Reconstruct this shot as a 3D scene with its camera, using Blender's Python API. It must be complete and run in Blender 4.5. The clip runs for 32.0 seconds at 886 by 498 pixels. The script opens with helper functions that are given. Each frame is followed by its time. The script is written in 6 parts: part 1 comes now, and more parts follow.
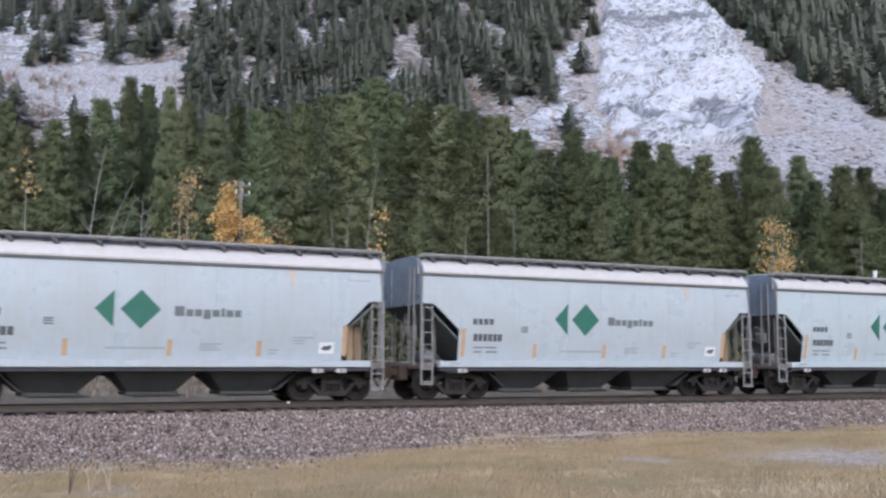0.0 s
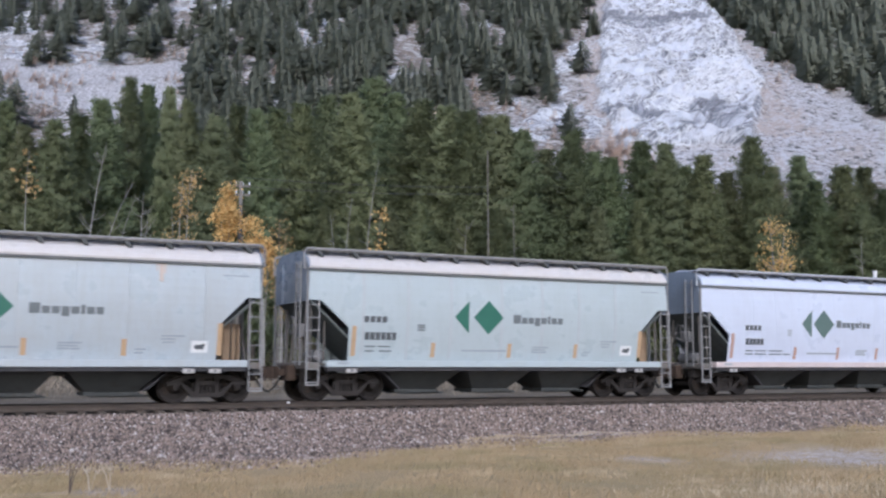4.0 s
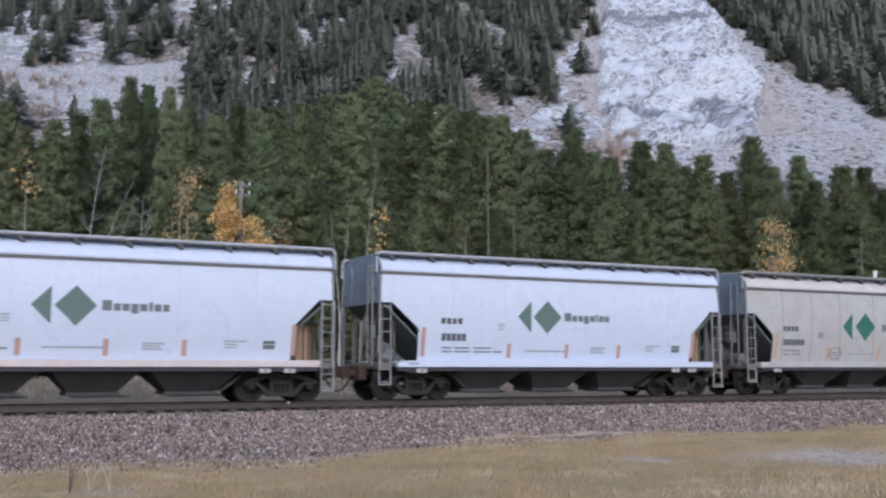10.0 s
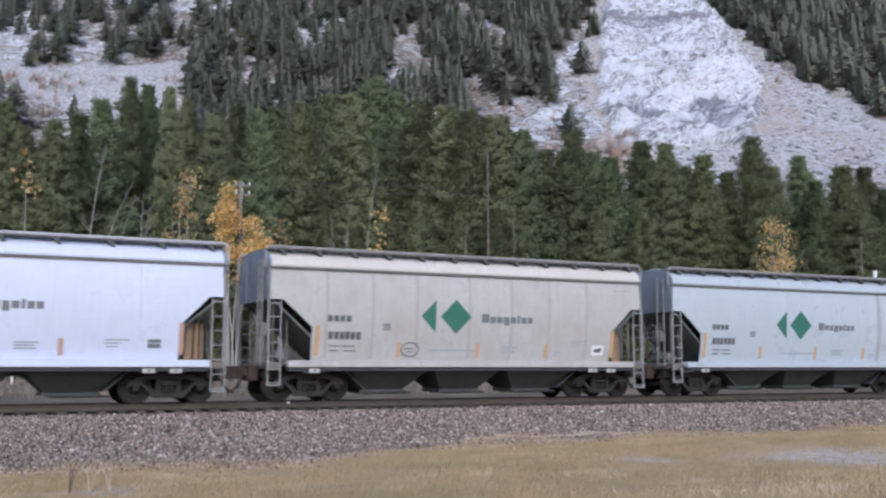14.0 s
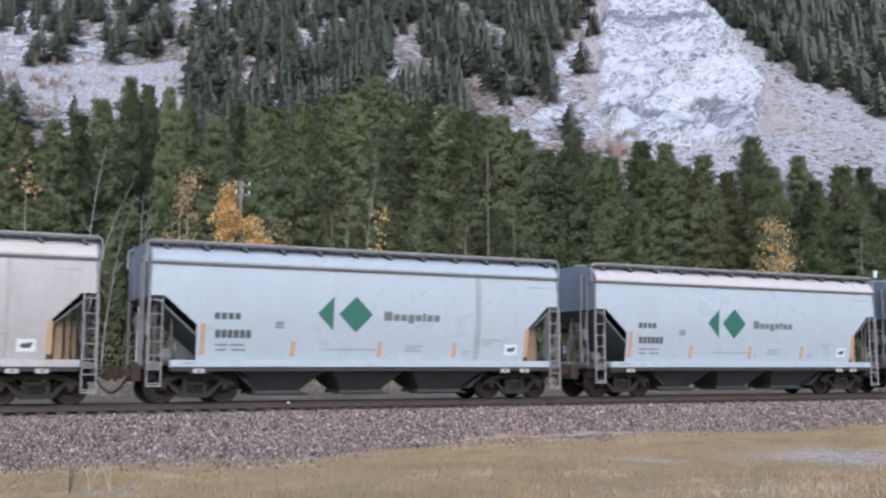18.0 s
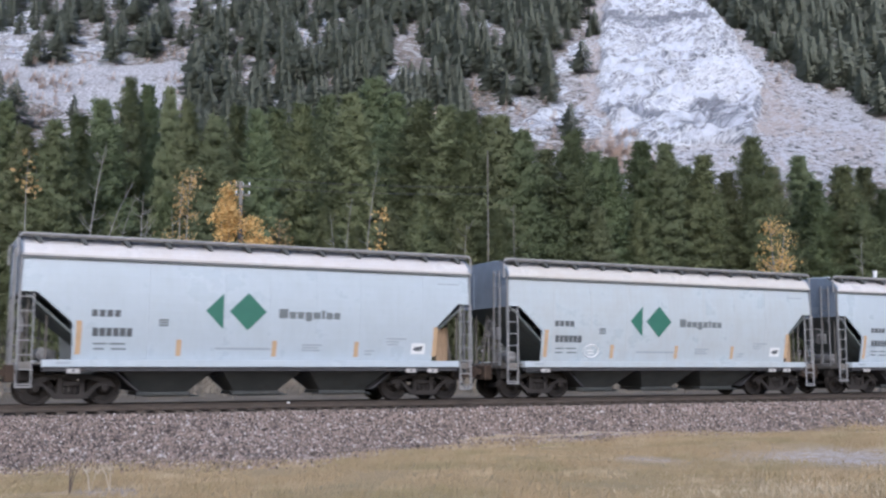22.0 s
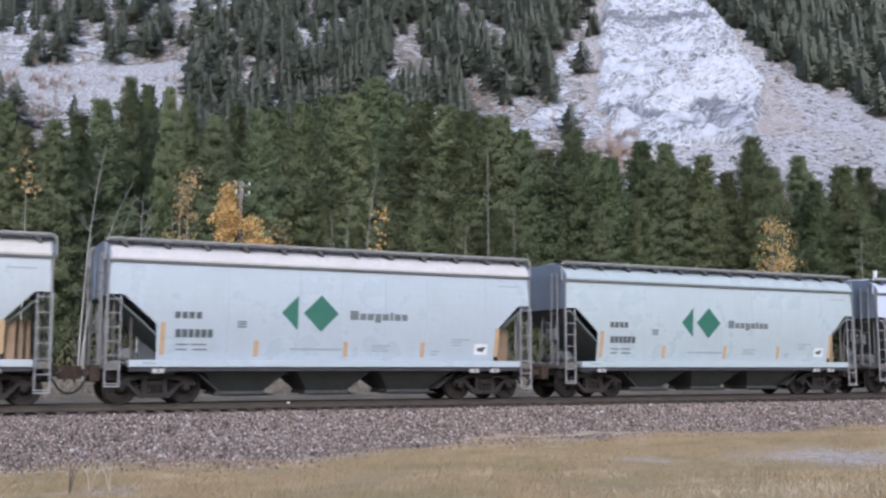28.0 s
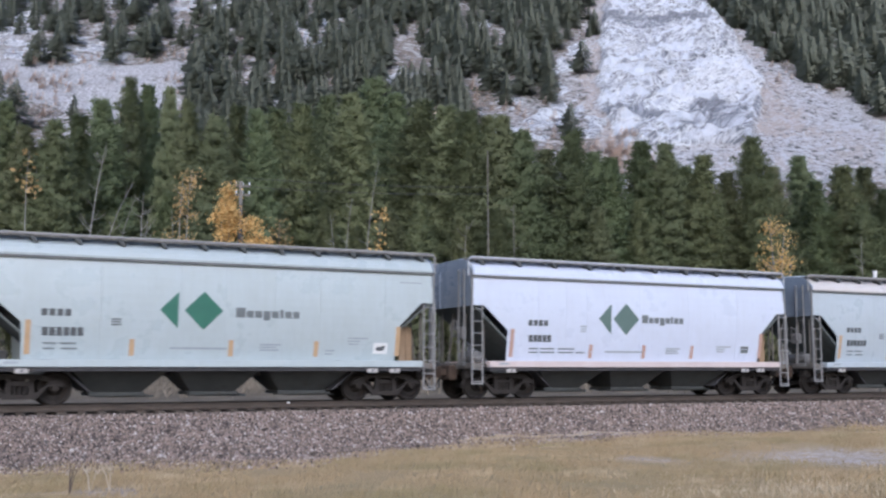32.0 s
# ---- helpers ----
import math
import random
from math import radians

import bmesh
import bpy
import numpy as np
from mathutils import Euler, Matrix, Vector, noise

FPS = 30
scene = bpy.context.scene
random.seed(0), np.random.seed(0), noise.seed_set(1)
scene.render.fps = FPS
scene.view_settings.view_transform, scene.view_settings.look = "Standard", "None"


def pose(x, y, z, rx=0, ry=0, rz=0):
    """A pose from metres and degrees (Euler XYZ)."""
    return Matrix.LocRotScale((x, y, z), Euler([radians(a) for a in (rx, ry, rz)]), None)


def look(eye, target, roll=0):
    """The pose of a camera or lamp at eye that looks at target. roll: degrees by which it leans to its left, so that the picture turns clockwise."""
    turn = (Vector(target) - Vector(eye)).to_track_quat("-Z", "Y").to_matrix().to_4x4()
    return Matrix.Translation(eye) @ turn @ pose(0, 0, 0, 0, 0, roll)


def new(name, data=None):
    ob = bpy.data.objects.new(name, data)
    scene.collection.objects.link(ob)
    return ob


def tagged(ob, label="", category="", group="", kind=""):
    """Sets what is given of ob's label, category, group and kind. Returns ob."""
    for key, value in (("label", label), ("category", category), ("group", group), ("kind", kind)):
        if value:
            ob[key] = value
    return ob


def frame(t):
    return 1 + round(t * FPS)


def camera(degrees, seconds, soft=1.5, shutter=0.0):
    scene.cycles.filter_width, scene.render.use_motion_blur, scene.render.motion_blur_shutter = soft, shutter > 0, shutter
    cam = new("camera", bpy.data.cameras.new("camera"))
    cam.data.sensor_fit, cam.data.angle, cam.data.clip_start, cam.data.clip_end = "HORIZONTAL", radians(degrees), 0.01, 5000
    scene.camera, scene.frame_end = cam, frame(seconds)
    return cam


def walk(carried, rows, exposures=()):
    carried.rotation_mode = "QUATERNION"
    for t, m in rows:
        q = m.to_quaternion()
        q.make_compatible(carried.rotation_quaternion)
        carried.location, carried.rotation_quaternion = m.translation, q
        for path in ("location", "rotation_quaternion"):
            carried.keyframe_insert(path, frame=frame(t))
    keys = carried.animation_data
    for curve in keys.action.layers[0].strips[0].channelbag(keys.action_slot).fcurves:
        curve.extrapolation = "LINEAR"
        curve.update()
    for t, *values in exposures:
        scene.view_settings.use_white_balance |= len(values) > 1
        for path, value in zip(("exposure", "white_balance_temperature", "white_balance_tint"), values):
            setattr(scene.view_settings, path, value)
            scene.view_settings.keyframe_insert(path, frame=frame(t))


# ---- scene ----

# ================= camera =================
EYE = (0.0, -31.146, 0.994)
TURN, TILT = 26.80, 6.48
cam = camera(45.72, 32.0, soft=2.3, shutter=0.5)
STAND = pose(*EYE, 90 + TILT, 0, -TURN)
walk(cam, [(0.0, STAND), (32.0, STAND)],
     exposures=[(0.0, 0.33, 5550, 13), (2.0, 0.27, 5550, 13), (7.0, 0.26, 5520, 13), (9.0, 0.09, 5480, 13), (11.0, 0.11, 5480, 13), (13.0, 0.21, 5520, 13),
                (17.0, 0.35, 5550, 13), (25.0, 0.36, 5550, 13), (28.0, 0.34, 5550, 13), (32.0, 0.29, 5530, 13)])

# ================= world and sun: an overcast autumn day =================
SUN_UP, SUN_AROUND = 32.0, 205.0
world = bpy.data.worlds.new("overcast_sky")
scene.world = world
world.use_nodes = True
wn = world.node_tree
wn.nodes.clear()
sky = wn.nodes.new("ShaderNodeTexSky")
sky.sky_type = "NISHITA"
sky.sun_disc = False
sky.sun_elevation, sky.sun_rotation = radians(SUN_UP), radians(SUN_AROUND)
sky.air_density, sky.dust_density, sky.ozone_density = 1.0, 3.0, 1.0
back = wn.nodes.new("ShaderNodeBackground")
back.inputs["Strength"].default_value = 0.14
outw = wn.nodes.new("ShaderNodeOutputWorld")
wn.links.new(sky.outputs[0], back.inputs[0])
wn.links.new(back.outputs[0], outw.inputs[0])

sun_data = bpy.data.lights.new("sun", "SUN")
sun_data.energy, sun_data.angle, sun_data.color = 1.5, radians(25), (1.0, 0.96, 0.91)
sun = new("sun", sun_data)
sa, se = radians(SUN_AROUND), radians(SUN_UP)
SUN_WAY = Vector((math.sin(sa) * math.cos(se), math.cos(sa) * math.cos(se), math.sin(se)))
sun.matrix_world = look(SUN_WAY * 50, (0, 0, 0))


# ================= materials =================
def nodes_of(name):
    m = bpy.data.materials.new(name)
    m.use_nodes = True
    nt = m.node_tree
    return m, nt, nt.nodes["Principled BSDF"]


def noise_node(nt, vec, scale, detail=4.0, rough=0.6):
    n = nt.nodes.new("ShaderNodeTexNoise")
    n.inputs["Scale"].default_value = scale
    n.inputs["Detail"].default_value = detail
    n.inputs["Roughness"].default_value = rough
    nt.links.new(vec, n.inputs["Vector"])
    return n.outputs["Fac"]


def ramp(nt, fac, lo, hi):
    r = nt.nodes.new("ShaderNodeMapRange")
    r.inputs["From Min"].default_value, r.inputs["From Max"].default_value = lo, hi
    nt.links.new(fac, r.inputs["Value"])
    return r.outputs[0]


def mix(nt, fac, a, b, blend="MIX"):
    n = nt.nodes.new("ShaderNodeMix")
    n.data_type, n.blend_type = "RGBA", blend
    for sock, v in ((n.inputs[0], fac), (n.inputs[6], a), (n.inputs[7], b)):
        if isinstance(v, (int, float)):
            sock.default_value = v
        elif isinstance(v, (tuple, list)):
            sock.default_value = (*v[:3], 1.0)
        else:
            nt.links.new(v, sock)
    return n.outputs[2]


def mapping(nt, vec, sc):
    m = nt.nodes.new("ShaderNodeMapping")
    m.inputs["Scale"].default_value = sc
    nt.links.new(vec, m.inputs["Vector"])
    return m.outputs[0]


def times(nt, a, b, op="MULTIPLY"):
    n = nt.nodes.new("ShaderNodeMath")
    n.operation = op
    for s, v in ((n.inputs[0], a), (n.inputs[1], b)):
        if isinstance(v, (int, float)):
            s.default_value = v
        else:
            nt.links.new(v, s)
    return n.outputs[0]


def bump(nt, bsdf, height, strength, dist):
    b = nt.nodes.new("ShaderNodeBump")
    b.inputs["Strength"].default_value, b.inputs["Distance"].default_value = strength, dist
    nt.links.new(height, b.inputs["Height"])
    nt.links.new(b.outputs[0], bsdf.inputs["Normal"])


def coords(nt, kind="Object"):
    return nt.nodes.new("ShaderNodeTexCoord").outputs[kind]


def plain(name, dark, light, scale=4.0, rough=0.7, metal=0.0, stain=None, stain_at=0.6, fine=60.0, relief=0.2, dist=0.004, vary=0.0):
    """Two-tone surface: broad mottling, fine grain, stains and relief."""
    m, nt, b = nodes_of(name)
    v = coords(nt)
    broad = ramp(nt, noise_node(nt, v, scale), 0.3, 0.7)
    grain = noise_node(nt, v, fine, 3.0)
    col = mix(nt, broad, dark, light)
    col = mix(nt, 0.35, col, mix(nt, ramp(nt, grain, 0.3, 0.7), dark, light))
    if stain:
        spot = ramp(nt, noise_node(nt, v, scale * 0.6, 6.0, 0.7), stain_at, stain_at + 0.12)
        col = mix(nt, spot, col, stain)
    if vary:
        oi = nt.nodes.new("ShaderNodeObjectInfo")
        hs = nt.nodes.new("ShaderNodeHueSaturation")
        r = nt.nodes.new("ShaderNodeMapRange")
        r.inputs["To Min"].default_value, r.inputs["To Max"].default_value = 1 - vary, 1 + vary
        nt.links.new(oi.outputs["Random"], r.inputs["Value"])
        nt.links.new(r.outputs[0], hs.inputs["Value"])
        nt.links.new(col, hs.inputs["Color"])
        col = hs.outputs[0]
    nt.links.new(col, b.inputs["Base Color"])
    b.inputs["Roughness"].default_value, b.inputs["Metallic"].default_value = rough, metal
    bump(nt, b, grain, relief, dist)
    return m


def paint(name, base, dirt, dirt_amount=0.25, rust=(0.30, 0.15, 0.07), rust_at=0.70, rough=0.55):
    """Weathered paint on sheet steel: drips of dirt, dust clouds, a few rust runs."""
    m, nt, b = nodes_of(name)
    v = coords(nt)
    oi = nt.nodes.new("ShaderNodeObjectInfo")
    off = nt.nodes.new("ShaderNodeVectorMath")
    off.operation = "ADD"
    sc = nt.nodes.new("ShaderNodeVectorMath")
    sc.operation = "SCALE"
    sc.inputs["Scale"].default_value = 40.0
    comb = nt.nodes.new("ShaderNodeCombineXYZ")
    nt.links.new(oi.outputs["Random"], comb.inputs[0])
    nt.links.new(comb.outputs[0], sc.inputs[0])
    nt.links.new(v, off.inputs[0])
    nt.links.new(sc.outputs[0], off.inputs[1])
    v2 = off.outputs[0]
    cloud = ramp(nt, noise_node(nt, v2, 0.9, 5.0, 0.65), 0.35, 0.72)
    drip = ramp(nt, noise_node(nt, mapping(nt, v2, (5.0, 5.0, 0.35)), 1.6, 4.0, 0.7), 0.45, 0.75)
    speck = ramp(nt, noise_node(nt, v2, 28.0, 3.0), 0.45, 0.75)
    col = mix(nt, times(nt, cloud, dirt_amount), base, dirt)
    col = mix(nt, times(nt, drip, dirt_amount * 0.7), col, dirt)
    col = mix(nt, times(nt, speck, dirt_amount * 0.3), col, dirt)
    run = ramp(nt, noise_node(nt, mapping(nt, v2, (3.0, 3.0, 0.22)), 2.2, 5.0, 0.75), rust_at, rust_at + 0.08)
    col = mix(nt, times(nt, run, 0.6), col, rust)
    nt.links.new(col, b.inputs["Base Color"])
    nt.links.new(ramp(nt, cloud, -1.0 + rough, 1.2 + rough), b.inputs["Roughness"])
    b.inputs["Roughness"].default_value = rough
    bump(nt, b, noise_node(nt, v2, 2.0, 2.0), 0.25, 0.02)
    return m


def leafy(name, dark, light, rough=0.7, through_light=0.15, vary=0.25, hue=0.0):
    m, nt, b = nodes_of(name)
    geo = nt.nodes.new("ShaderNodeNewGeometry")
    col = mix(nt, geo.outputs["Random Per Island"], dark, light)
    oi = nt.nodes.new("ShaderNodeObjectInfo")
    hs = nt.nodes.new("ShaderNodeHueSaturation")
    r = nt.nodes.new("ShaderNodeMapRange")
    r.inputs["To Min"].default_value, r.inputs["To Max"].default_value = 1 - vary, 1 + vary
    nt.links.new(oi.outputs["Random"], r.inputs["Value"])
    nt.links.new(r.outputs[0], hs.inputs["Value"])
    nt.links.new(col, hs.inputs["Color"])
    if hue:
        other = times(nt, times(nt, oi.outputs["Random"], 7.31), 0.0, "FRACT")
        shift = nt.nodes.new("ShaderNodeMapRange")
        shift.inputs["To Min"].default_value, shift.inputs["To Max"].default_value = 0.5 - hue, 0.5 + hue * 0.7
        nt.links.new(other, shift.inputs["Value"])
        nt.links.new(shift.outputs[0], hs.inputs["Hue"])
    patch = noise_node(nt, coords(nt), 0.8, 3.0)
    col = mix(nt, ramp(nt, patch, 0.3, 0.75), hs.outputs[0], mix(nt, 0.5, hs.outputs[0], light))
    nt.links.new(col, b.inputs["Base Color"])
    b.inputs["Roughness"].default_value = rough
    tr = nt.nodes.new("ShaderNodeBsdfTranslucent")
    nt.links.new(col, tr.inputs["Color"])
    ms = nt.nodes.new("ShaderNodeMixShader")
    ms.inputs[0].default_value = through_light
    out = nt.nodes["Material Output"]
    nt.links.new(b.outputs[0], ms.inputs[1])
    nt.links.new(tr.outputs[0], ms.inputs[2])
    nt.links.new(ms.outputs[0], out.inputs[0])
    return m


COOL = paint("cool_white_paint", (0.525, 0.575, 0.700), (0.33, 0.34, 0.378), 0.18, rust_at=0.80)
ROOF_TAN = paint("tan_dusted_roof_paint", (0.53, 0.515, 0.50), (0.40, 0.355, 0.315), 0.45, rust_at=0.72)
ROOF_PINK = paint("pinkish_dusted_roof_paint", (0.54, 0.53, 0.54), (0.42, 0.37, 0.34), 0.4, rust_at=0.76)
PINK_SILL = paint("pink_stained_sill_paint", (0.55, 0.49, 0.50), (0.42, 0.34, 0.32), 0.5, rust_at=0.66)
PALE = paint("pale_grey_white_paint", (0.396, 0.450, 0.506), (0.288, 0.316, 0.328), 0.26, rust_at=0.78)
PALE_GREEN = paint("pale_greenish_white_paint", (0.396, 0.456, 0.490), (0.290, 0.316, 0.308), 0.28, rust_at=0.76)
RUSTY = paint("rust_streaked_white_paint", (0.394, 0.448, 0.494), (0.305, 0.284, 0.258), 0.32, rust_at=0.70)
BEIGE = paint("dusty_beige_paint", (0.415, 0.422, 0.432), (0.30, 0.257, 0.228), 0.55, rust_at=0.70)
# end walls: the blue-grey shade of the wagon ends is in this colour
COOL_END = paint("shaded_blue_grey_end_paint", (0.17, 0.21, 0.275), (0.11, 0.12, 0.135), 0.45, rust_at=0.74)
# dark grey for the eave's shadow line on the chord, and for pad holes
CHORD = plain("shade_grey_paint", (0.074, 0.081, 0.089), (0.141, 0.148, 0.155), 3.0, 0.7, stain=(0.118, 0.081, 0.059))
GALV = plain("dull_galvanised_steel", (0.135, 0.135, 0.138), (0.235, 0.235, 0.245), 3.0, 0.6, 0.1, stain=(0.17, 0.13, 0.10), stain_at=0.62)
GALV_MID = plain("weathered_galvanised_rail", (0.21, 0.21, 0.215), (0.34, 0.34, 0.35), 3.0, 0.6, 0.1, stain=(0.17, 0.13, 0.10), stain_at=0.62)
GALV_WHITE = plain("white_painted_handrail_steel", (0.34, 0.36, 0.41), (0.46, 0.48, 0.53), 3.0, 0.6, 0.0, stain=(0.24, 0.22, 0.21), stain_at=0.64)
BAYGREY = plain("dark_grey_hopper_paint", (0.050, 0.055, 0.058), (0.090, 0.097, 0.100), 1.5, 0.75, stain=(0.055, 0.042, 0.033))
SLOPEGREY = plain("dark_grey_slope_sheet", (0.085, 0.098, 0.098), (0.15, 0.168, 0.165), 1.5, 0.8, stain=(0.09, 0.075, 0.06))
# near-black: shade below the sill and the end hoppers put into the colour
SHADOW_STEEL = plain("shade_black_steel", (0.022, 0.022, 0.026), (0.05, 0.048, 0.054), 3.0, 0.8, stain=(0.06, 0.045, 0.036))
RUSTPOST = plain("rust_tan_post_steel", (0.13, 0.085, 0.05), (0.27, 0.19, 0.12), 3.0, 0.8, stain=(0.08, 0.055, 0.04), vary=0.3)
STRUTMAT = plain("dirty_brown_grey_steel", (0.09, 0.082, 0.075), (0.17, 0.16, 0.15), 3.0, 0.7, stain=(0.12, 0.08, 0.06))
TRUCKMAT = plain("rust_black_cast_steel", (0.016, 0.0135, 0.0125), (0.038, 0.032, 0.030), 5.0, 0.8, 0.2, stain=(0.049, 0.034, 0.027), relief=0.4)
WHEELMAT = plain("dark_wheel_steel", (0.013, 0.011, 0.0105), (0.036, 0.030, 0.027), 6.0, 0.65, 0.5, stain=(0.053, 0.034, 0.024))
RUBBER = plain("black_rubber_hose", (0.02, 0.02, 0.02), (0.05, 0.048, 0.045), 8.0, 0.8)
RUSTBROWN = plain("rust_brown_steel", (0.034, 0.022, 0.016), (0.068, 0.046, 0.034), 4.0, 0.85, 0.1)
EMBLEM = plain("weathered_green_emblem_paint", (0.024, 0.112, 0.082), (0.038, 0.146, 0.106), 2.0, 0.5, relief=0.05)
EMBLEM_GREY = plain("faded_grey_green_emblem_paint", (0.081, 0.130, 0.122), (0.111, 0.163, 0.152), 2.0, 0.55, relief=0.05)
INK = plain("faded_dark_lettering_paint", (0.100, 0.116, 0.124), (0.155, 0.172, 0.184), 3.0, 0.6, relief=0.05)
INK_BLACK = plain("black_lettering_paint", (0.052, 0.059, 0.067), (0.096, 0.104, 0.111), 3.0, 0.6, relief=0.05)
INK_FAINT = plain("faint_grey_lettering_paint", (0.244, 0.274, 0.311), (0.318, 0.348, 0.385), 5.0, 0.6, relief=0.05)
ORANGE = plain("yellow_orange_reflective_tape", (0.36, 0.24, 0.135), (0.50, 0.35, 0.215), 3.0, 0.5, stain=(0.30, 0.20, 0.14), relief=0.05)
RED_TAPE = plain("red_orange_reflective_tape", (0.32, 0.20, 0.17), (0.46, 0.31, 0.26), 3.0, 0.5, stain=(0.32, 0.24, 0.22), relief=0.05)
WHITE_PLATE = plain("white_placard_paint", (0.576, 0.592, 0.608), (0.656, 0.664, 0.672), 3.0, 0.6, relief=0.05)
PADMAT = plain("grimy_white_pad_paint", (0.30, 0.29, 0.285), (0.44, 0.43, 0.43), 4.0, 0.7, stain=(0.16, 0.13, 0.11))
RAILMAT = plain("brown_rail_steel", (0.045, 0.036, 0.031), (0.094, 0.076, 0.064), 1.2, 0.75, 0.2)
TIEMAT = plain("creosoted_timber", (0.035, 0.028, 0.023), (0.085, 0.07, 0.058), 3.0, 0.9, vary=0.3)
BARK = plain("grey_brown_bark", (0.06, 0.05, 0.042), (0.14, 0.12, 0.105), 2.5, 0.9, relief=0.6, dist=0.02)
ASPENBARK = plain("pale_aspen_bark", (0.21, 0.20, 0.19), (0.37, 0.36, 0.345), 1.6, 0.8, stain=(0.08, 0.075, 0.07), stain_at=0.62, vary=0.25)
PINE = leafy("pine_needles", (0.172, 0.202, 0.108), (0.198, 0.229, 0.121), through_light=0.48, vary=0.24, hue=0.035)
# spruce colours are paler and greyer to carry the distance haze
SPRUCE = leafy("hazy_spruce_needles", (0.172, 0.188, 0.146), (0.240, 0.257, 0.202), through_light=0.40, vary=0.15)
YELLOWLEAF = leafy("golden_aspen_leaves", (0.52, 0.31, 0.10), (0.78, 0.56, 0.24), through_light=0.3)
BRUSH = leafy("rusty_bare_brush", (0.44, 0.345, 0.285), (0.62, 0.50, 0.43), through_light=0.2)
DRYLEAF = leafy("faded_tan_leaves", (0.30, 0.20, 0.09), (0.46, 0.33, 0.15), through_light=0.2)
DRYFAR = leafy("dull_far_grass", (0.15, 0.125, 0.092), (0.23, 0.192, 0.145), through_light=0.1)
STRAW = leafy("bleached_straw_blades", (0.46, 0.36, 0.235), (0.66, 0.55, 0.40), through_light=0.1)
SHRUBLEAF = leafy("dull_shrub_leaves", (0.05, 0.065, 0.025), (0.17, 0.16, 0.075), through_light=0.2)
POLEWOOD = plain("weathered_pole_wood", (0.12, 0.11, 0.10), (0.24, 0.225, 0.21), 2.0, 0.9)
GLASSY = plain("pale_blue_insulator_glaze", (0.50, 0.56, 0.64), (0.62, 0.67, 0.74), 8.0, 0.25, relief=0.02)
WIREMAT = plain("dull_wire", (0.10, 0.10, 0.11), (0.18, 0.18, 0.19), 3.0, 0.6, 0.5)
DRYSTEM = plain("bleached_weed_stem", (0.36, 0.31, 0.25), (0.54, 0.48, 0.39), 6.0, 0.9)
DARKSTEM = plain("dark_weed_stem", (0.07, 0.055, 0.045), (0.14, 0.11, 0.09), 6.0, 0.9)


def grass_blades():
    m, nt, b = nodes_of("dry_grass_blades")
    geo = nt.nodes.new("ShaderNodeNewGeometry")
    col = mix(nt, geo.outputs["Random Per Island"], (0.265, 0.196, 0.107), (0.360, 0.272, 0.158))
    v = coords(nt)
    green = ramp(nt, noise_node(nt, v, 0.45, 4.0, 0.6), 0.48, 0.66)
    col = mix(nt, times(nt, green, 0.85), col, (0.215, 0.186, 0.092))
    straw = ramp(nt, noise_node(nt, mapping(nt, v, (1.0, 1.7, 1.0)), 0.7, 3.0), 0.55, 0.75)
    col = mix(nt, times(nt, straw, 0.85), col, (0.52, 0.42, 0.28))
    nt.links.new(col, b.inputs["Base Color"])
    b.inputs["Roughness"].default_value = 0.75
    return m


def stones():
    m, nt, b = nodes_of("crushed_ballast_stone")
    geo = nt.nodes.new("ShaderNodeNewGeometry")
    r = geo.outputs["Random Per Island"]
    col = mix(nt, r, (0.034, 0.027, 0.024), (0.36, 0.280, 0.240))
    warm = ramp(nt, noise_node(nt, coords(nt), 9.0, 3.0), 0.5, 0.7)
    col = mix(nt, times(nt, warm, 0.4), col, (0.20, 0.145, 0.125))
    bright = ramp(nt, r, 0.87, 0.96)
    col = mix(nt, bright, col, (0.44, 0.40, 0.38))
    nt.links.new(col, b.inputs["Base Color"])
    b.inputs["Roughness"].default_value = 0.85
    bump(nt, b, noise_node(nt, coords(nt), 60.0, 3.0), 0.3, 0.004)
    return m


